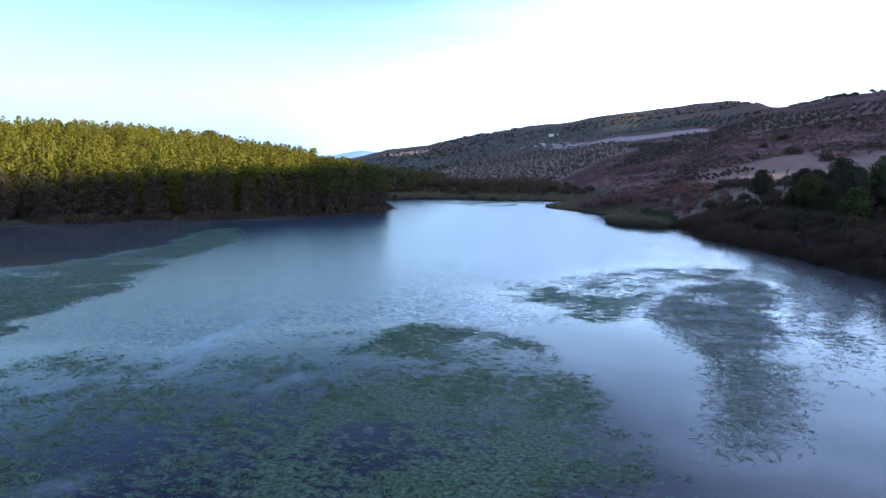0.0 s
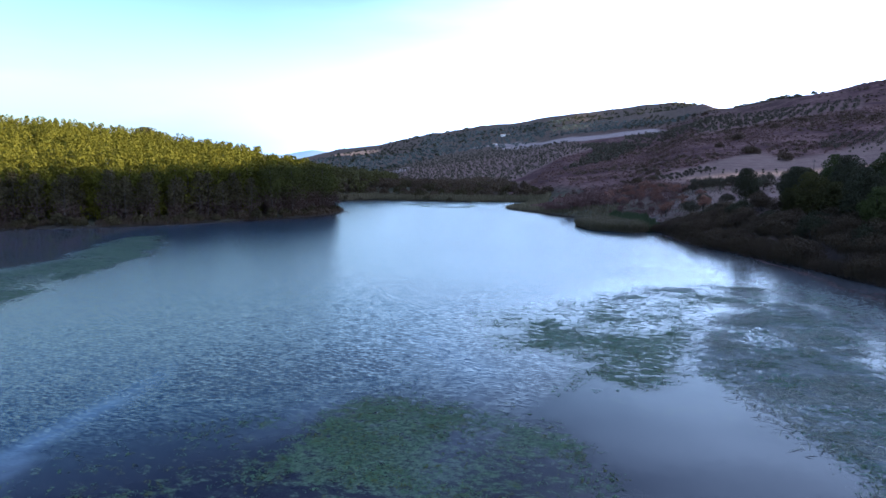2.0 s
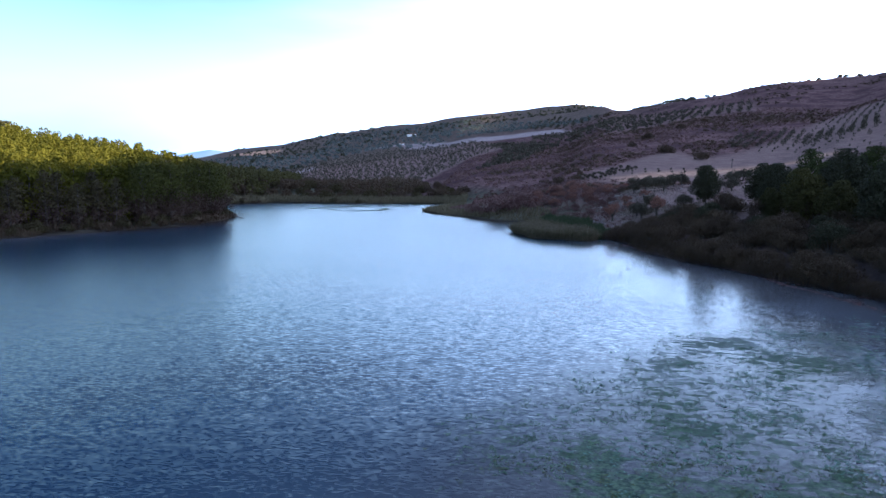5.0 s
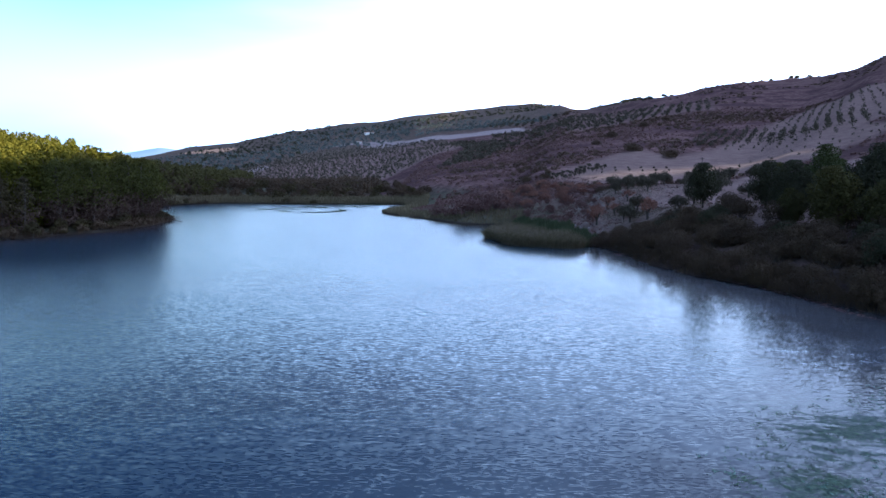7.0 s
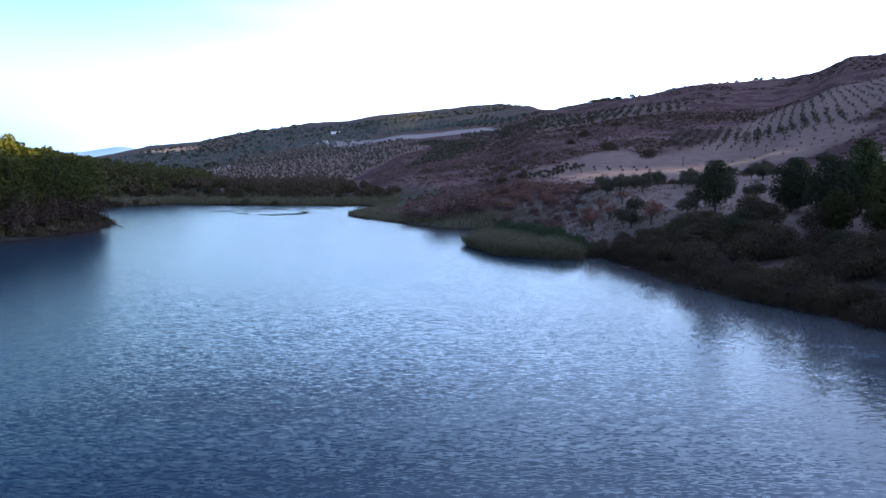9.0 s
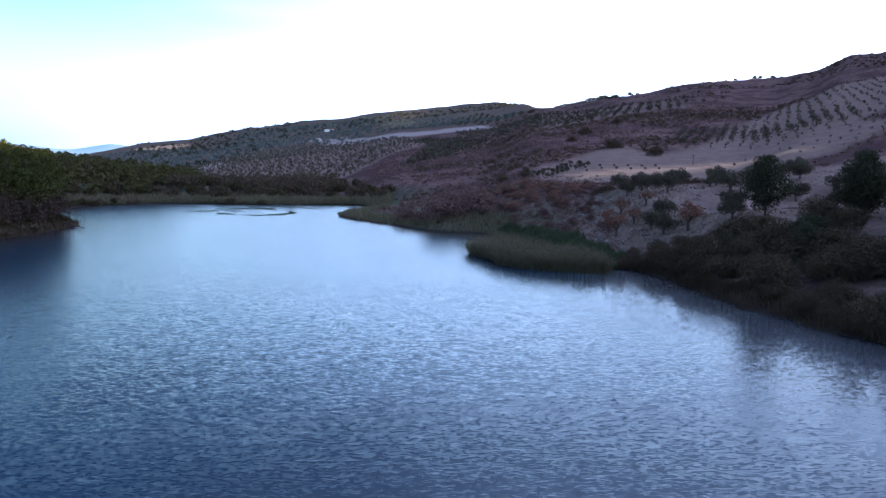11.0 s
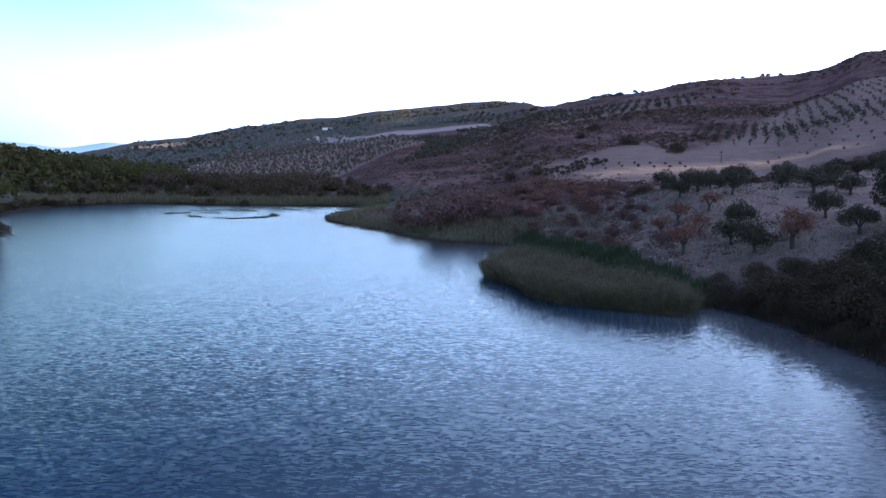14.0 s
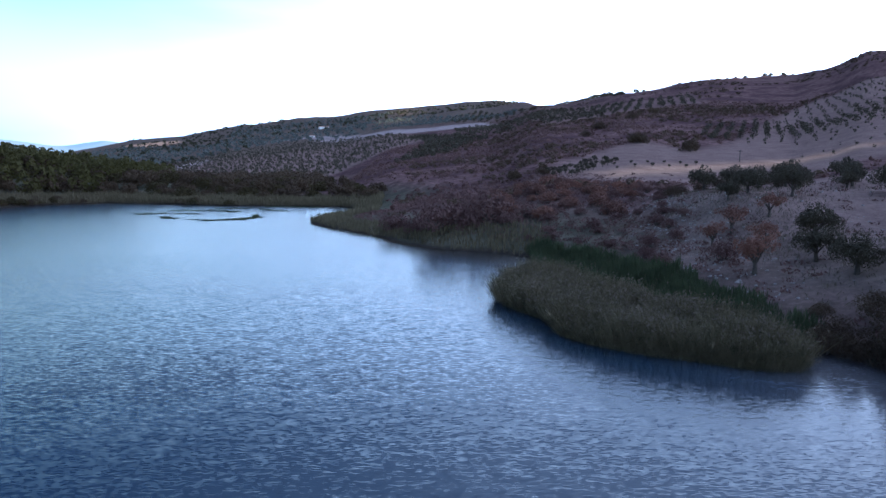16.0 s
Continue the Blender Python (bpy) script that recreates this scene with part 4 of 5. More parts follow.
head_bushes = [shrub(rng, 5.0, 6.5, 370, 0.56, BUSH, "bushy_tree"), shrub(rng, 5.5, 5.5, 370, 0.56, BUSH, "bushy_tree"), shrub(rng, 4.2, 6.0, 370, 0.56, PINE_BROWN_SHADE, "bushy_tree")]
gx, gy = scatter(rng, -230, -18, 225, 430, 8.0)
off = signed_distance(gx, gy, SHORE)
keep = (off > 9) & (gx < -20 - 0.35 * (gy - 225)) & (fractal(gx, gy, 40, 2, 51) > -0.35)
far = np.sort(gy[keep])[min(280, int(keep.sum()) - 1)]
place(head_bushes, [(a, b, 1.0) for a, b in zip(gx[keep & (gy < far)], gy[keep & (gy < far)])], rng,
      "brown-green bushy tree in the thicket at the head of the lake", "tree", "thicket at the head of the lake", (0.8, 1.45))
FAR_THICKET = gx[keep & (gy >= far)], gy[keep & (gy >= far)]

field_bushes = [shrub(rng, 5.0, 7.5, 1500, 0.34, BUSH, "round_bush") for _ in range(2)]
place(field_bushes, [(79.2, 266, 1.1), (90.8, 240, 0.95), (21, 188, 0.6), (88, 367, 1.05), (27, 174, 0.5), (121, 420, 0.9), (60, 620, 1.1), (128, 930, 1.2), (150, 470, 0.8), (72, 330, 0.7)], rng,
      "dark green rounded evergreen bush on the pale hillside", "bush", "dark bushes on the hillside", (0.95, 1.05))
saplings = [olive(rng, 2.4, 2.2, 260, 0.26, OLIVE, "young_olive_tree") for _ in range(3)]
spots = [(26 + 0.53 * 4.2 * a + 2.9 * b, 171 + 0.85 * 4.2 * a - 1.9 * b, 1.0) for b in range(3) for a in range(11) if (a * 7 + b * 3) % 6]
spots += [(50 + 5.5 * a + 1.5 * (b % 2), 186 + 1.5 * a + 9 * b, 0.6) for b in range(2) for a in range(6)]
place(saplings, spots, rng, "young olive tree in a row on pale soil", "olive tree", "young olive trees in the pale field", (0.6, 0.9))


def crest_spot(bearing, nearer=0.0):
    far = float(ridge_at(np.array([bearing]))[0][0]) - nearer
    return far * math.sin(radians(bearing)), far * math.cos(radians(bearing))


crest_trees = [shrub(rng, 7.0, 7.5, 260, 0.8, PINE_DARK, "ridge_tree") for _ in range(2)]
spots = [(*crest_spot(b), s) for b, s in ((16.35, 1.1), (16.95, 0.6), (19.7, 0.6), (23.3, 0.6), (23.9, 0.55), (24.6, 0.8), (26.0, 1.0), (26.4, 0.9), (27.3, 0.9), (27.9, 0.6), (33.2, 0.4))]
spots += [(*crest_spot(9.9 + 0.28 * k, 25 + 9 * (k % 3)), 0.85 + 0.1 * (k % 4)) for k in range(20)]
place(crest_trees, spots, rng, "dark tree standing out on the crest of the hill", "tree", "trees on the crest", (0.95, 1.25), 1.2)


# ---- groves, scrub and other masses ----
def tufts(rng, x, y, tall, wide, per, leaf, mat, name, label, category, lift=0.55):
    """Small round plants in one mesh: a clutch of leaf clumps at every spot."""
    count = len(x)
    size = rng.uniform(0.65, 1.25, count)[:, None]
    out = unit(rng.normal(size=(count, per, 3)))
    out[..., 2] = np.maximum(out[..., 2], -lift * 1.7)
    r = rng.uniform(0.55, 1.0, (count, per)) * size
    p = np.stack([x[:, None] + out[..., 0] * r * wide / 2, y[:, None] + out[..., 1] * r * wide / 2,
                  ground_z(x, y)[:, None] + tall * size * lift + out[..., 2] * r * tall * 0.5], -1).reshape(-1, 3)
    n = unit(out.reshape(-1, 3) + rng.normal(scale=0.4, size=(count * per, 3)))
    s = leaf * rng.uniform(0.7, 1.3, len(p)) * np.repeat(size[:, 0], per)
    return tagged(new(name, mesh_from(name, *leaves(rng, p, n, s, s * 0.6), mat)), label, category, kind="stuff")


def rows_in(loop, step, along, turn, rng, jitter=0.16):
    """Planting rows inside a loop, the rows turned by an angle."""
    loop = np.array(loop, float)
    c, s = math.cos(radians(turn)), math.sin(radians(turn))
    mid = loop.mean(0)
    reach = np.abs(loop - mid).max() * 1.5
    u, v = np.meshgrid(np.arange(-reach, reach, step), np.arange(-reach, reach, along))
    u, v = u.ravel() + rng.normal(scale=jitter * step, size=u.size), v.ravel() + rng.normal(scale=jitter * along, size=u.size)
    x, y = mid[0] + c * u - s * v, mid[1] + s * u + c * v
    keep = (signed_distance(x, y, loop) < 0) & (rng.uniform(size=x.size) > 0.07)
    return x[keep], y[keep]


def grove(loop, step, along, turn, tall, wide, per, leaf, jitter=0.16, mat=OLIVE):
    x, y = rows_in(loop, step, along, turn, rng, jitter)
    return tufts(rng, x, y, tall, wide, per, leaf, mat, "olive_grove", "rows of grey-green olive trees on pale hillside soil", "olive grove")


grove(FIELDS[1], 6.0, 9.5, -28, 1.45, 1.35, 16, 0.34, 0.11)
grove([(111, 281), (140, 350), (175, 366), (192, 335), (215, 300), (190, 262), (164, 262), (149, 297)], 5.4, 7.5, -26, 3.0, 3.0, 30, 0.45, 0.05)
grove([(95, 205), (150, 224), (230, 280), (330, 330), (300, 230), (200, 180), (130, 180)], 9.5, 9.5, 30, 1.3, 1.2, 12, 0.3, 0.06)
grove(FIELDS[3], 8.4, 8.4, 38, 2.7, 2.9, 14, 0.72, 0.24)
grove([(-27, 364), (-13, 587), (-41, 727), (20, 640), (40, 560), (0, 420)], 6.5, 6.5, 18, 3.2, 4.0, 16, 0.95)
grove(FIELDS[6], 12, 10, -5, 3.6, 3.8, 14, 1.0, 0.12)
grove([(72, 800), (129, 692), (57, 567), (15, 658), (15, 815)], 9, 8, 8, 3.2, 3.4, 14, 0.9, 0.12)
grove(FIELDS[7], 9, 8, -18, 3.0, 3.2, 16, 0.8, 0.14)
grove([(-42, 1500), (123, 1080), (100, 960), (-4, 1010), (-120, 1120), (-160, 1500)], 17, 14, -10, 4.0, 6.0, 12, 1.6, 0.2, OLIVE_HAZED)
grove([(-700, 2200), (-403, 2070), (-139, 1890), (-160, 1500), (-139, 1110), (-317, 1202), (-520, 1500)], 21, 19, 12, 4.5, 8.0, 12, 2.0, 0.3, OLIVE_HAZED)
grove([(-1500, 2300), (-1000, 2020), (-520, 1500), (-317, 1202), (-380, 900), (-700, 1100), (-1200, 1700)], 24, 20, 25, 4.5, 8.5, 10, 2.2, 0.3, OLIVE_HAZED)

tufts(rng, *FAR_THICKET, 5.5, 7.0, 90, 0.6, BUSH, "far_thicket", "brown-green bushes rising behind the head of the lake", "bushes", 0.4)

gx, gy = scatter(rng, -60, 560, 120, 900, 3.3, 0.45)
off = signed_distance(gx, gy, SHORE)
shares = land_cover(gx, gy)
bare = np.maximum(shares[0], shares[2])
line = np.hypot(gx, gy)
keep = (off > 12) & (bare < 0.35) & (line < 620) & (rng.uniform(size=gx.size) < 0.15 + 0.85 * smooth(-0.3, 0.35, fractal(0.8 * gx - 0.6 * gy, 0.6 * gx + 0.8 * gy, 26, 4, 61))) & (gx > -40 - 0.02 * gy)
tufts(rng, gx[keep], gy[keep], 0.8, 2.3, 7, 0.62, SCRUB, "scrub", "dark reddish-brown scrub covering the shaded hillside", "scrub", 0.25)
gx, gy = scatter(rng, -20, 64, 30, 175, 1.15, 0.45)
off = signed_distance(gx, gy, SHORE)
keep = (off > 4) & (rng.uniform(size=gx.size) < 0.95 * smooth(-0.5, 0.2, fractal(0.8 * gx - 0.6 * gy, 0.6 * gx + 0.8 * gy, 8, 4, 65)) * (1 - 0.9 * smooth(21, 31, gx - 0.12 * (gy - 60))))
tufts(rng, gx[keep], gy[keep], 0.55, 1.3, 16, 0.14, SCRUB, "bank_scrub", "low brown dry scrub on the eroded bank", "scrub", 0.35)
gx, gy = scatter(rng, -20, 420, 130, 520, 6.0, 0.45)
shares = land_cover(gx, gy)
keep = (np.maximum(shares[0], shares[2]) < 0.25) & (signed_distance(gx, gy, SHORE) > 14) & (fractal(0.8 * gx - 0.6 * gy, 0.6 * gx + 0.8 * gy, 45, 4, 63) > 0.02)
tufts(rng, gx[keep], gy[keep], 1.5, 3.4, 20, 0.5, BUSH, "slope_bushes", "low dark bushes in patches on the shaded slope", "bushes", 0.3)
gx, gy = scatter(rng, 40, 900, 420, 1150, 11, 0.6)
keep = (np.hypot(gx, gy) > 420) & (np.hypot(gx, gy) < 1150) & (land_cover(gx, gy)[0] < 0.3) & (fractal(gx, gy, 70, 4, 67) > 0.1)
tufts(rng, gx[keep], gy[keep], 1.9, 4.2, 10, 0.9, BUSH, "hill_bushes", "scattered dark bushes on the upper hillside", "bushes", 0.35)

gx, gy = scatter(rng, -1300, 260, 850, 2450, 30, 0.4)
keep = (fractal(gx, gy, 160, 3, 69) > -0.15) & (gy > np.where(gx < -0.3 * gy, 850, 1500 + 0.25 * np.abs(gx))) & (gx > -0.5 * gy) & ((gy < 1960) | (gx < -500)) & (land_cover(gx, gy)[0] < 0.42)
tufts(rng, gx[keep], gy[keep], 6.0, 9.0, 10, 2.4, PINE_DARK, "far_trees", "dark scattered trees on the far ridge", "trees", 0.4)


# ---- reeds ----
def reed_bed(rng, x, y, tall, wide, mats, name, label, lean=0.16, plume=0.0):
    """Upright blades from the water or bank; plume adds a pale seed head to a share of them."""
    base = np.maximum(ground_z(x, y), -0.3)
    count = len(x)
    h = tall * rng.uniform(0.6, 1.12, count) * (1 + 0.4 * fractal(x, y, 3.5, 3, 71) + 0.5 * fractal(x, y, 1.1, 2, 72))
    tip = np.stack([rng.normal(scale=lean, size=count) * h, rng.normal(scale=lean, size=count) * h, h], -1)
    foot = np.stack([x, y, base], -1)
    turn = rng.uniform(0, np.pi, count)
    side = np.stack([np.cos(turn), np.sin(turn), 0 * turn], -1) * (wide * rng.uniform(0.6, 1.3, count))[:, None]
    mid = foot + tip * 0.62
    verts = np.stack([foot - side * 0.35, mid + side, foot + tip, mid - side], 1).reshape(-1, 3)
    faces = np.arange(count * 4).reshape(-1, 4)
    if plume:
        k = rng.integers(0, count, int(count * 1.5))
        p = (foot + tip * rng.uniform(0.45, 1.05, count)[:, None])[k] + rng.normal(scale=(0.1, 0.1, 0.03), size=(len(k), 3))
        leaf = mesh_from("reed_leaves", *leaves(rng, p, unit(rng.normal(size=p.shape) * (1, 1, 0.7)), rng.uniform(0.12, 0.26, len(k)), 0.02), mats)
        tagged(new("reed_leaves", leaf), "narrow arching leaves of the reeds", "reeds", kind="stuff")
        p = (foot + tip * 0.98)[rng.uniform(size=count) < plume * (0.5 + 1.5 * fractal(x, y, 2.5, 3, 73))]
        seed = mesh_from("reed_plumes", *leaves(rng, p, unit(rng.normal(size=p.shape) * (1, 1, 0.2)), 0.13, 0.045), PLUME)
        tagged(new("reed_plumes", seed), "pale feathery seed heads on the reeds", "reeds", kind="stuff")
    return tagged(new(name, mesh_from(name, verts, faces, mats)), label, "reeds", kind="stuff")


def fill(rng, loop, per_metre, seed=0):
    loop = np.array(loop, float)
    low, high = loop.min(0), loop.max(0)
    n = int((high - low).prod() * per_metre)
    x, y = rng.uniform(low[0], high[0], n), rng.uniform(low[1], high[1], n)
    wob = 0.5 * fractal(x, y, 3.0, 3, 81 + seed)
    keep = signed_distance(x + wob, y - wob, loop) < 0
    return x[keep], y[keep]


POINT_BED = [(4.6, 51.5), (5.6, 48.5), (7.6, 45), (7.2, 41.6), (8.2, 39.6), (9.8, 37.4), (11.8, 36), (15.4, 34), (17.6, 33), (19.2, 33), (20.6, 35.5), (19.6, 40), (17, 45), (14, 53), (11.5, 62), (9, 66), (6, 61)]
BACK_BED = [(20.8, 35.8), (23.4, 39), (22.5, 45), (21, 56), (18.5, 68), (15.5, 78), (12.5, 86), (11, 86), (11.5, 79), (9, 66), (11.5, 62), (14, 53), (17, 45), (19.6, 40)]
reed_bed(rng, *fill(rng, POINT_BED, 280), 1.95, 0.02, REED_DRY, "reed_bed", "tall brown-green reeds with pale seed heads in the shallows", 0.34, 0.28)
reed_bed(rng, *fill(rng, BACK_BED, 70), 1.35, 0.04, REED, "green_rush_bed", "fresh green rushes between the reeds and the bank", 0.12)
gx, gy = rng.uniform(-42, 14, 60000), rng.uniform(84, 235, 60000)
off = signed_distance(gx + 1.5 * fractal(gx, gy, 8, 3, 77), gy, SHORE)
keep = (off > -0.2) & (off < 7.5)
reed_bed(rng, gx[keep], gy[keep], 1.35, 0.09, REED_DRY, "shore_reeds", "olive-green reeds fringing the lake shore", 0.12)
gx, gy = rng.uniform(-150, -20, 90000), rng.uniform(205, 262, 90000)
off = signed_distance(gx + 2 * fractal(gx, gy, 14, 3, 78), gy, SHORE)
keep = (off > 0) & (off < 14)
reed_bed(rng, gx[keep], gy[keep], 2.4, 0.12, REED_DRY, "head_reeds", "dull brown-green reeds at the head of the lake", 0.12)
gx, gy = rng.uniform(-150, -70, 130000), rng.uniform(-40, 112, 130000)
foot = ground_z(gx, gy)
keep = (foot > -0.15) & (foot < 0.7) & (fractal(gx, gy, 12, 2, 79) > -0.25)
reed_bed(rng, gx[keep], gy[keep], 1.3, 0.07, BUSH, "dry_shore_grass", "dry brown grass at the foot of the pines", 0.2)
gx, gy = rng.uniform(18, 62, 130000), rng.uniform(-90, 34, 130000)
foot = ground_z(gx, gy)
keep = (foot > -0.12) & (foot < 0.75)
reed_bed(rng, gx[keep], gy[keep], 1.0, 0.035, BUSH, "bank_grass", "dark rank grass along the lake edge", 0.2)
gx, gy = rng.uniform(0, 75, 150000), rng.uniform(20, 140, 150000)
off = signed_distance(gx, gy, SHORE)
keep = (off > 5) & (rng.uniform(size=off.size) < (0.75 - 0.6 * smooth(36, 46, gx)) * smooth(-0.2, 0.4, fractal(0.8 * gx - 0.6 * gy, 0.6 * gx + 0.8 * gy, 11, 4, 83)))
reed_bed(rng, gx[keep], gy[keep], 0.34, 0.045, PLUME, "dry_grass", "tufts of dry grass on the bare bank", 0.5)


# ---- weed at the surface of the lake ----
def weed_mat(rng, x, y, name, label, size, mat=WEED, slim=0.36):
    """Single blades that lie on the water."""
    p = np.stack([x, y, rng.uniform(0.004, 0.03, len(x))], -1)
    n = unit(np.stack([rng.normal(scale=0.16, size=len(x)), rng.normal(scale=0.16, size=len(x)), np.ones(len(x))], -1))
    s = size * (0.35 + 1.3 * rng.uniform(size=len(x)) ** 2)
    return tagged(new(name, mesh_from(name, *leaves(rng, p, n, s * 1.6, s * slim), mat)), label, "water weed", kind="stuff")


def strewn(rng, count, low, high, pick):
    x, y = rng.uniform(low[0], high[0], count), rng.uniform(low[1], high[1], count)
    keep = pick(x, y)
    return x[keep], y[keep]


def tangled(rng, x, y, per, reach):
    """Ragged clumps: every spot becomes a handful of spots strung out round it."""
    count = len(x)
    turn = rng.uniform(0, np.pi, count)[:, None]
    r = reach * rng.uniform(0.4, 1.5, count)[:, None]
    u, v = rng.normal(size=(count, per)) * r, rng.normal(size=(count, per)) * r * 0.4
    return (x[:, None] + u * np.cos(turn) - v * np.sin(turn)).ravel(), (y[:, None] + u * np.sin(turn) + v * np.cos(turn)).ravel()


def in_weed(x, y):
    patch = smooth(-0.15, 0.35, fractal(x, y, 1.5, 3, 91) + 0.5 * fractal(x, y, 7, 3, 92))
    return rng.uniform(size=x.size) < (0.12 + 0.88 * patch) * smooth(0.05, 0.85, weed_beds(x, y)) ** 1.2


weed_mat(rng, *tangled(rng, *strewn(rng, 70000, (-20, -114), (34, -34), in_weed), 13, 0.2), "floating_weed", "green water weed breaking the calm surface", 0.038, WEED, 0.42)
weed_mat(rng, *tangled(rng, *strewn(rng, 14000, (-20, -114), (28, -60), in_weed), 14, 0.26), "olive_weed", "yellowish-green water weed in ragged clumps at the surface", 0.04, WEED_OLIVE, 0.42)
weed_mat(rng, *tangled(rng, *strewn(rng, 26000, (-80, -106), (-22, 4), in_weed), 10, 0.3), "dull_weed", "dull green water weed off the wooded shore", 0.07, DULL_WEED, 0.4)


def stalk_bed(x, y):
    near = np.maximum(inside(x, y, WEED_BEDS[5][0], 1.5), 0.35 * inside(x, y, WEED_BEDS[6][0], 4))
    return rng.uniform(size=x.size) < near * (0.15 + 0.85 * smooth(-0.2, 0.4, fractal(x, y, 2.5, 3, 99)))


weed_mat(rng, *strewn(rng, 110000, (18, -98), (40, -32), stalk_bed), "weed_stalks", "thin pale dead weed stalks lying on the calm water", 0.2, STALK, 0.11)


def pale_bed(x, y):
    near = np.maximum(0.45 * inside(x, y, WEED_BEDS[3][0], 2), np.maximum(0.8 * inside(x, y, WEED_BEDS[5][0], 2), 0.25 * inside(x, y, WEED_BEDS[6][0], 4)))
    return rng.uniform(size=x.size) < near * smooth(-0.1, 0.4, fractal(x, y, 2.2, 4, 101)) * (1 - 0.95 * inside(x, y, POOL, 0.8))


weed_mat(rng, *tangled(rng, *strewn(rng, 26000, (4, -98), (40, -30), pale_bed), 10, 0.2), "pale_weed", "pale grey-green water weed at the surface of the shallows", 0.055, PALE_WEED)


ISLANDS = [[(-78, 169), (-74, 173), (-66, 172)], [(-68, 157), (-60, 150), (-53, 147), (-48, 152), (-46, 160), (-50, 172), (-56, 178)], [(-72, 199), (-60, 206), (-52, 197), (-46, 190)],
           [(-78, 186), (-66, 190), (-60, 185)], [(-64, 216), (-52, 219), (-40, 216)]]


def far_mats(x, y):
    """Narrow bars of weed round the shallow head of the lake."""
    near = np.full(x.shape, 99.0)
    for bar in ISLANDS:
        for (ax, ay), (bx, by) in zip(bar, bar[1:]):
            u = np.clip(((x - ax) * (bx - ax) + (y - ay) * (by - ay)) / ((bx - ax) ** 2 + (by - ay) ** 2), 0, 1)
            near = np.minimum(near, np.hypot(x - ax - u * (bx - ax), y - ay - u * (by - ay)))
    return near < 0.8 + 2.4 * fractal(x, y, 6, 3, 98)


weed_mat(rng, *strewn(rng, 150000, (-90, 140), (-38, 226), far_mats), "weed_islands", "low dark weed islands near the head of the lake", 0.4, REED)


def edge_mat(x, y):
    line = np.interp(y, (-60, -30, -6, 4, 14, 26, 32), (39.5, 37, 33, 29.4, 26.6, 23.6, 22.4))
    wob = fractal(x, y, 5, 3, 95)
    return (np.abs(x - line + 0.9 * wob) < 0.35) & (fractal(x, y, 9, 2, 96) > -0.25) | ((x > line) & (fractal(x, y, 2.4, 4, 97) > 0.38))


weed_mat(rng, *strewn(rng, 60000, (17, -60), (42, 34), edge_mat), "drift_weed", "pale drift and weed along the quiet water's edge", 0.13, SCRUB)


# ---- single things ----
def box(verts, faces, x0, x1, y0, y1, z0, z1):
    at = len(verts)
    verts += [(x, y, z) for z in (z0, z1) for y in (y0, y1) for x in (x0, x1)]
    faces += [tuple(at + k for k in f) for f in ((0, 2, 3, 1), (4, 5, 7, 6), (0, 1, 5, 4), (1, 3, 7, 5), (3, 2, 6, 7), (2, 0, 4, 6))]


def farmhouse(x, y, long, deep, tall, turn):
    root = new("farmhouse")
    root.matrix_basis = pose(x, y, float(ground_z(x, y)), 0, 0, turn)
    v, f = [], []
    box(v, f, -long / 2, long / 2, -deep / 2, deep / 2, -3, tall)
    child("wall", mesh_from("wall", v, f, WHITEWASH), root)
    e, r = 0.4, deep * 0.22
    v = [(-long / 2 - e, -deep / 2 - e, tall), (long / 2 + e, -deep / 2 - e, tall), (long / 2 + e, deep / 2 + e, tall), (-long / 2 - e, deep / 2 + e, tall), (-long / 2 - e, 0, tall + r), (long / 2 + e, 0, tall + r)]
    v += [(a, b, c - 0.25) for a, b, c in v[:4]]
    me = bpy.data.meshes.new("roof")
    me.from_pydata(v, [], [(0, 1, 5, 4), (2, 3, 4, 5), (0, 4, 3), (1, 2, 5), (0, 6, 7, 1), (1, 7, 8, 2), (2, 8, 9, 3), (3, 9, 6, 0), (6, 9, 8, 7)])
    me.materials.append(ROOF_TILE)
    child("roof", me, root)
    for k in range(max(2, int(long / 6))):
        v, f = [], []
        a = -long / 2 + (k + 0.5) * long / max(2, int(long / 6))
        box(v, f, a - 0.6, a + 0.6, -deep / 2 - 0.05, -deep / 2 + 0.1, 1.2, 2.6)
        child("window", mesh_from("window", v, f, DARK_GAP), root)
    return tagged(root, "long whitewashed farm building far up the hillside", "farmhouse")


farmhouse(-297, 1630, 24, 8, 4.6, 8)
farmhouse(-260, 1298, 10, 5, 2.6, 10)


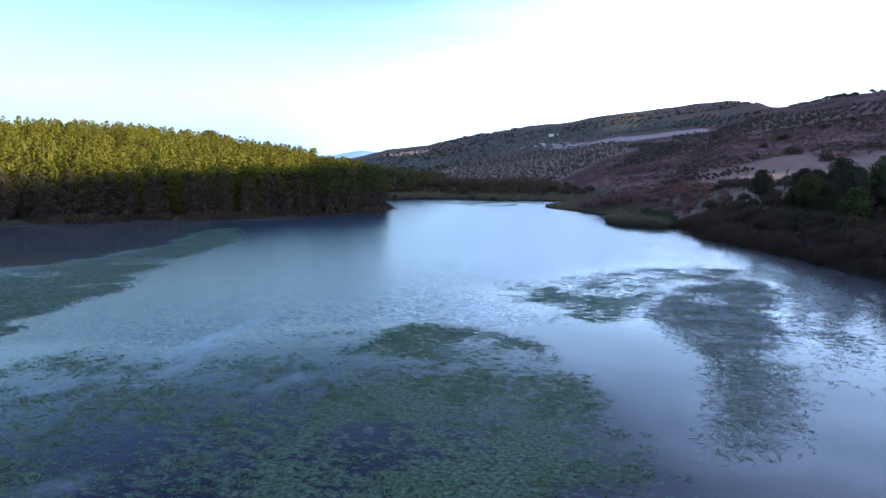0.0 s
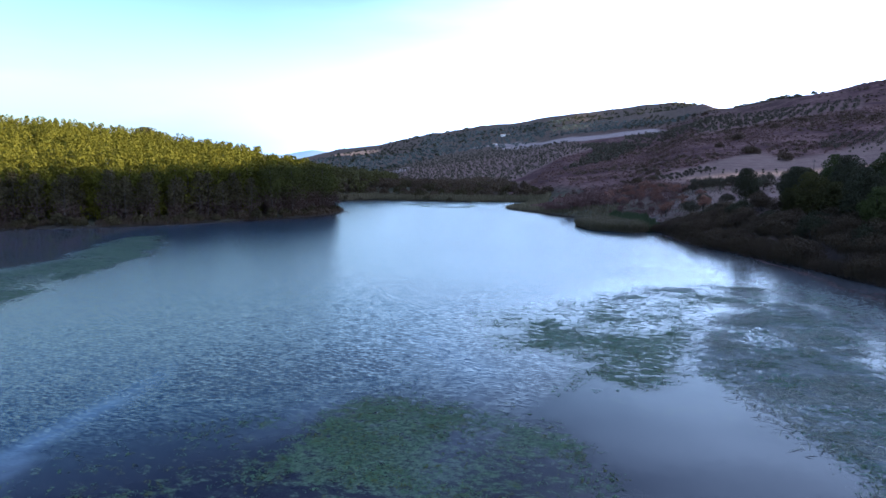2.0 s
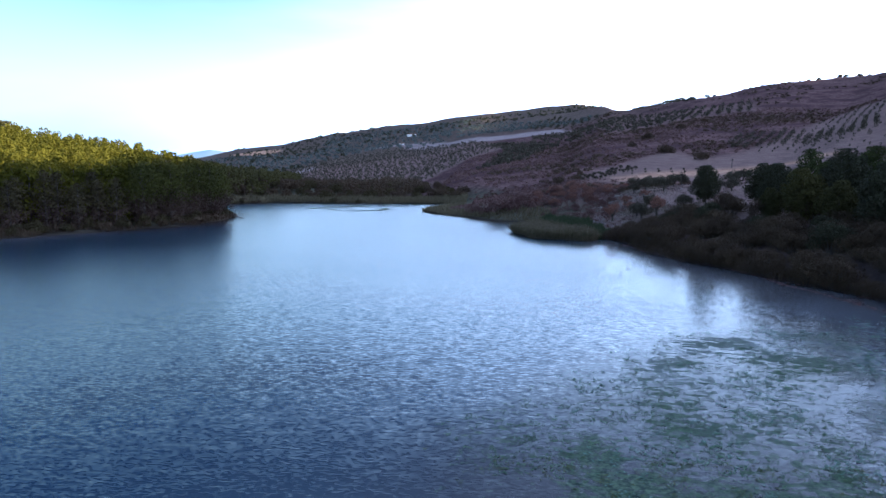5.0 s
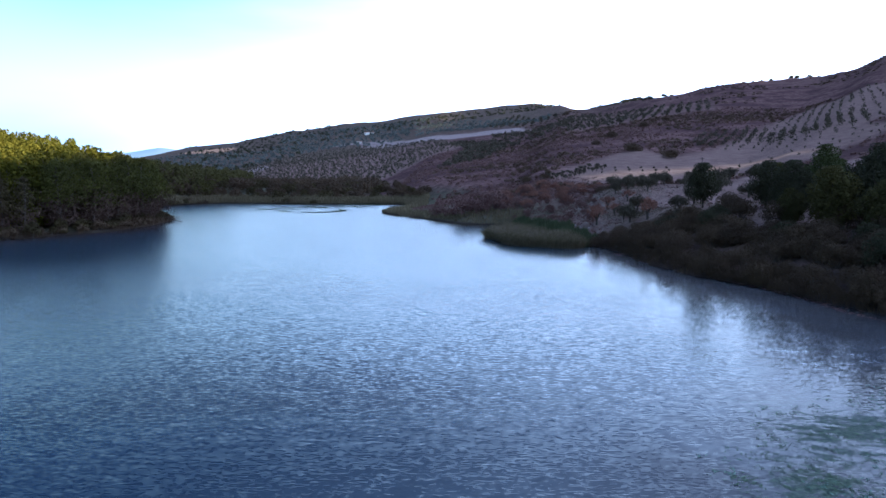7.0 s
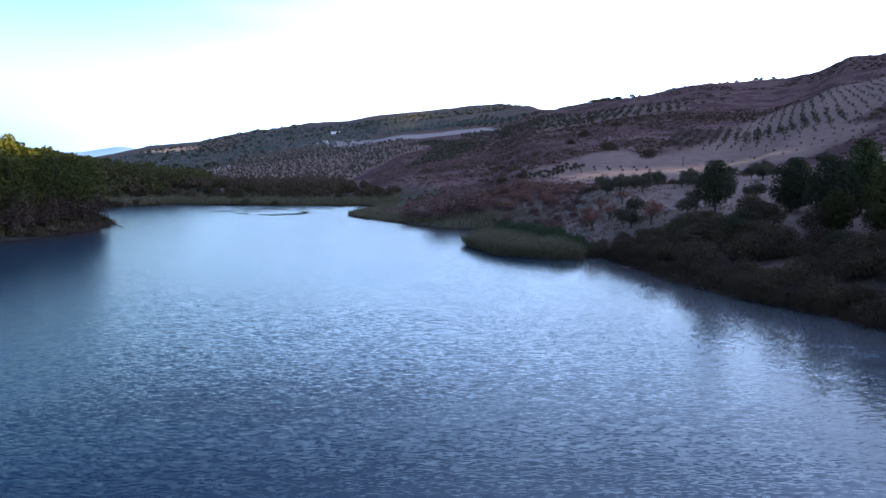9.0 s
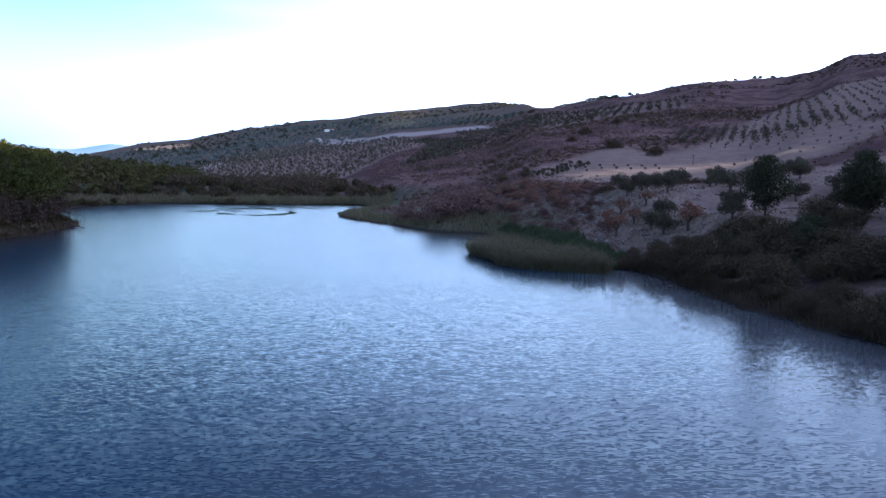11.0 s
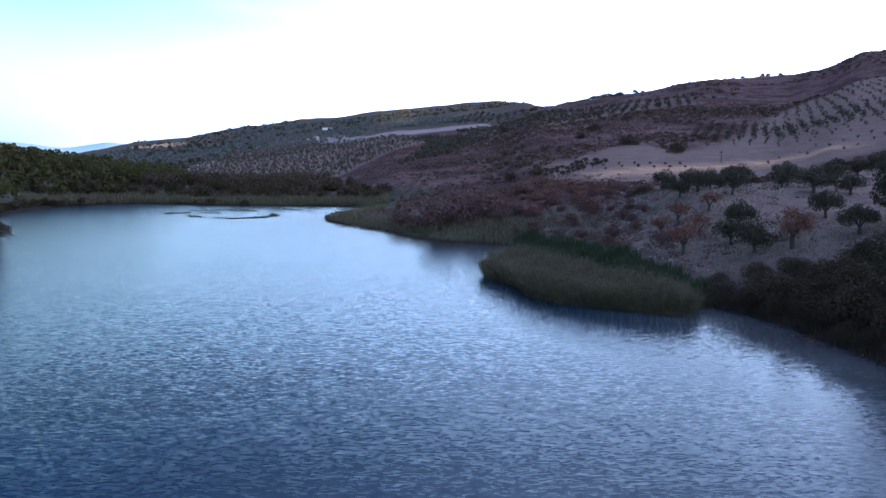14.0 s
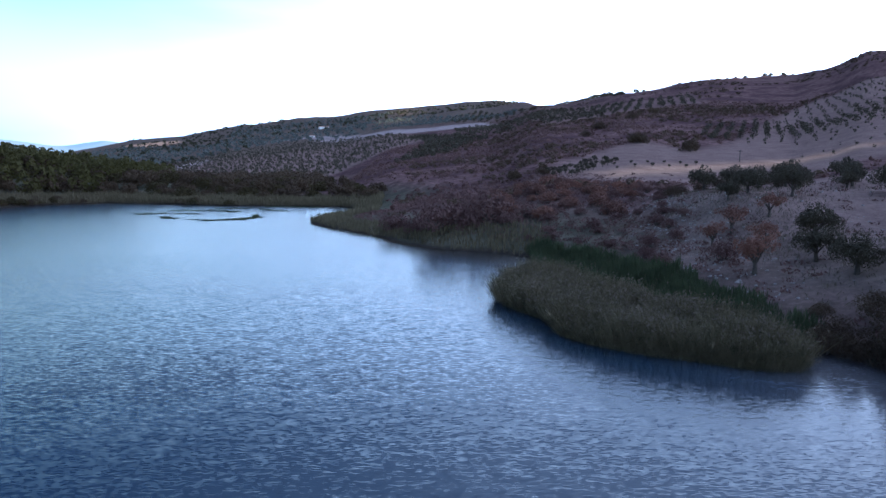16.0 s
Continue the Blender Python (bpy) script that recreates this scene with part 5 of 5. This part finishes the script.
def snag():
    """A dead tree lying out from the point into the water."""
    root = new("fallen_tree")
    root.matrix_basis = pose(-79, 98.5, 0.2, 0, 0, -15)
    r = np.random.default_rng(5)
    log = [(-2.5, 0.3, 0.9, 0.22), (0, 0, 0.5, 0.19), (2.2, -0.2, 0.1, 0.13), (3.8, -0.2, -0.2, 0.07)]
    child("log", mesh_from("log", *tubes([log], 7), BARK, True), root)
    for k in range(7):
        a = -1.2 + 0.7 * k
        top = (a + r.uniform(-0.6, 1.0), r.uniform(-0.9, 0.9), r.uniform(0.7, 2.6))
        path = [(a, 0, 0.5, 0.06), ((a + top[0]) / 2 + 0.1, top[1] * 0.4, 0.4 + top[2] * 0.5, 0.045), (*top, 0.012)]
        child("branch", mesh_from("branch", *tubes([path], 5), BARK, True), root)
    return tagged(root, "dead fallen tree with bare branches at the water's edge", "fallen tree")


snag()


def utility_pole(x, y, tall):
    root = new("utility_pole")
    root.matrix_basis = pose(x, y, float(ground_z(x, y)))
    child("pole", mesh_from("pole", *tubes([[(0, 0, -0.5, 0.14), (0, 0, tall * 0.5, 0.12), (0, 0, tall, 0.09)]], 8), BARK, True), root)
    v, f = [], []
    box(v, f, -0.8, 0.8, -0.06, 0.06, tall - 0.7, tall - 0.55)
    child("crossarm", mesh_from("crossarm", v, f, BARK), root)
    return tagged(root, "slender weathered wooden pole standing in the pale field", "utility pole")


utility_pole(95, 208, 4.0)
ROCK = plain("pale_rock", (0.27, 0.235, 0.22), 0.95, 0.4, 0.4)


def rocks(rng, count):
    x, y = rng.normal(34, 8, count), rng.normal(88, 26, count)
    bank_y = rng.uniform(44, 96, count)
    x, y = np.append(x, 21.5 + 0.19 * (bank_y - 44) + rng.normal(0, 2.6, count)), np.append(y, bank_y)
    keep = (signed_distance(x, y, SHORE) > 4) & (y > 36)
    x, y = x[keep], y[keep]
    ball = np.array([(1, 0, 0), (-1, 0, 0), (0, 1, 0), (0, -1, 0), (0, 0, 1), (0, 0, -1)], float)
    tri = np.array([(0, 2, 4), (2, 1, 4), (1, 3, 4), (3, 0, 4), (2, 0, 5), (1, 2, 5), (3, 1, 5), (0, 3, 5)])
    size = 0.05 + 0.22 * rng.uniform(size=len(x)) ** 3
    v = (ball[None] * rng.uniform(0.6, 1.3, (len(x), 6, 1)) * size[:, None, None] * (1, 1, 0.7) + np.stack([x, y, ground_z(x, y)], -1)[:, None]).reshape(-1, 3)
    f = (tri[None] + 6 * np.arange(len(x))[:, None, None]).reshape(-1, 3)
    return tagged(new("loose_rocks", mesh_from("loose_rocks", v, f, ROCK)), "pale loose rocks strewn on the eroded bank", "rocks", kind="stuff")


rocks(rng, 900)
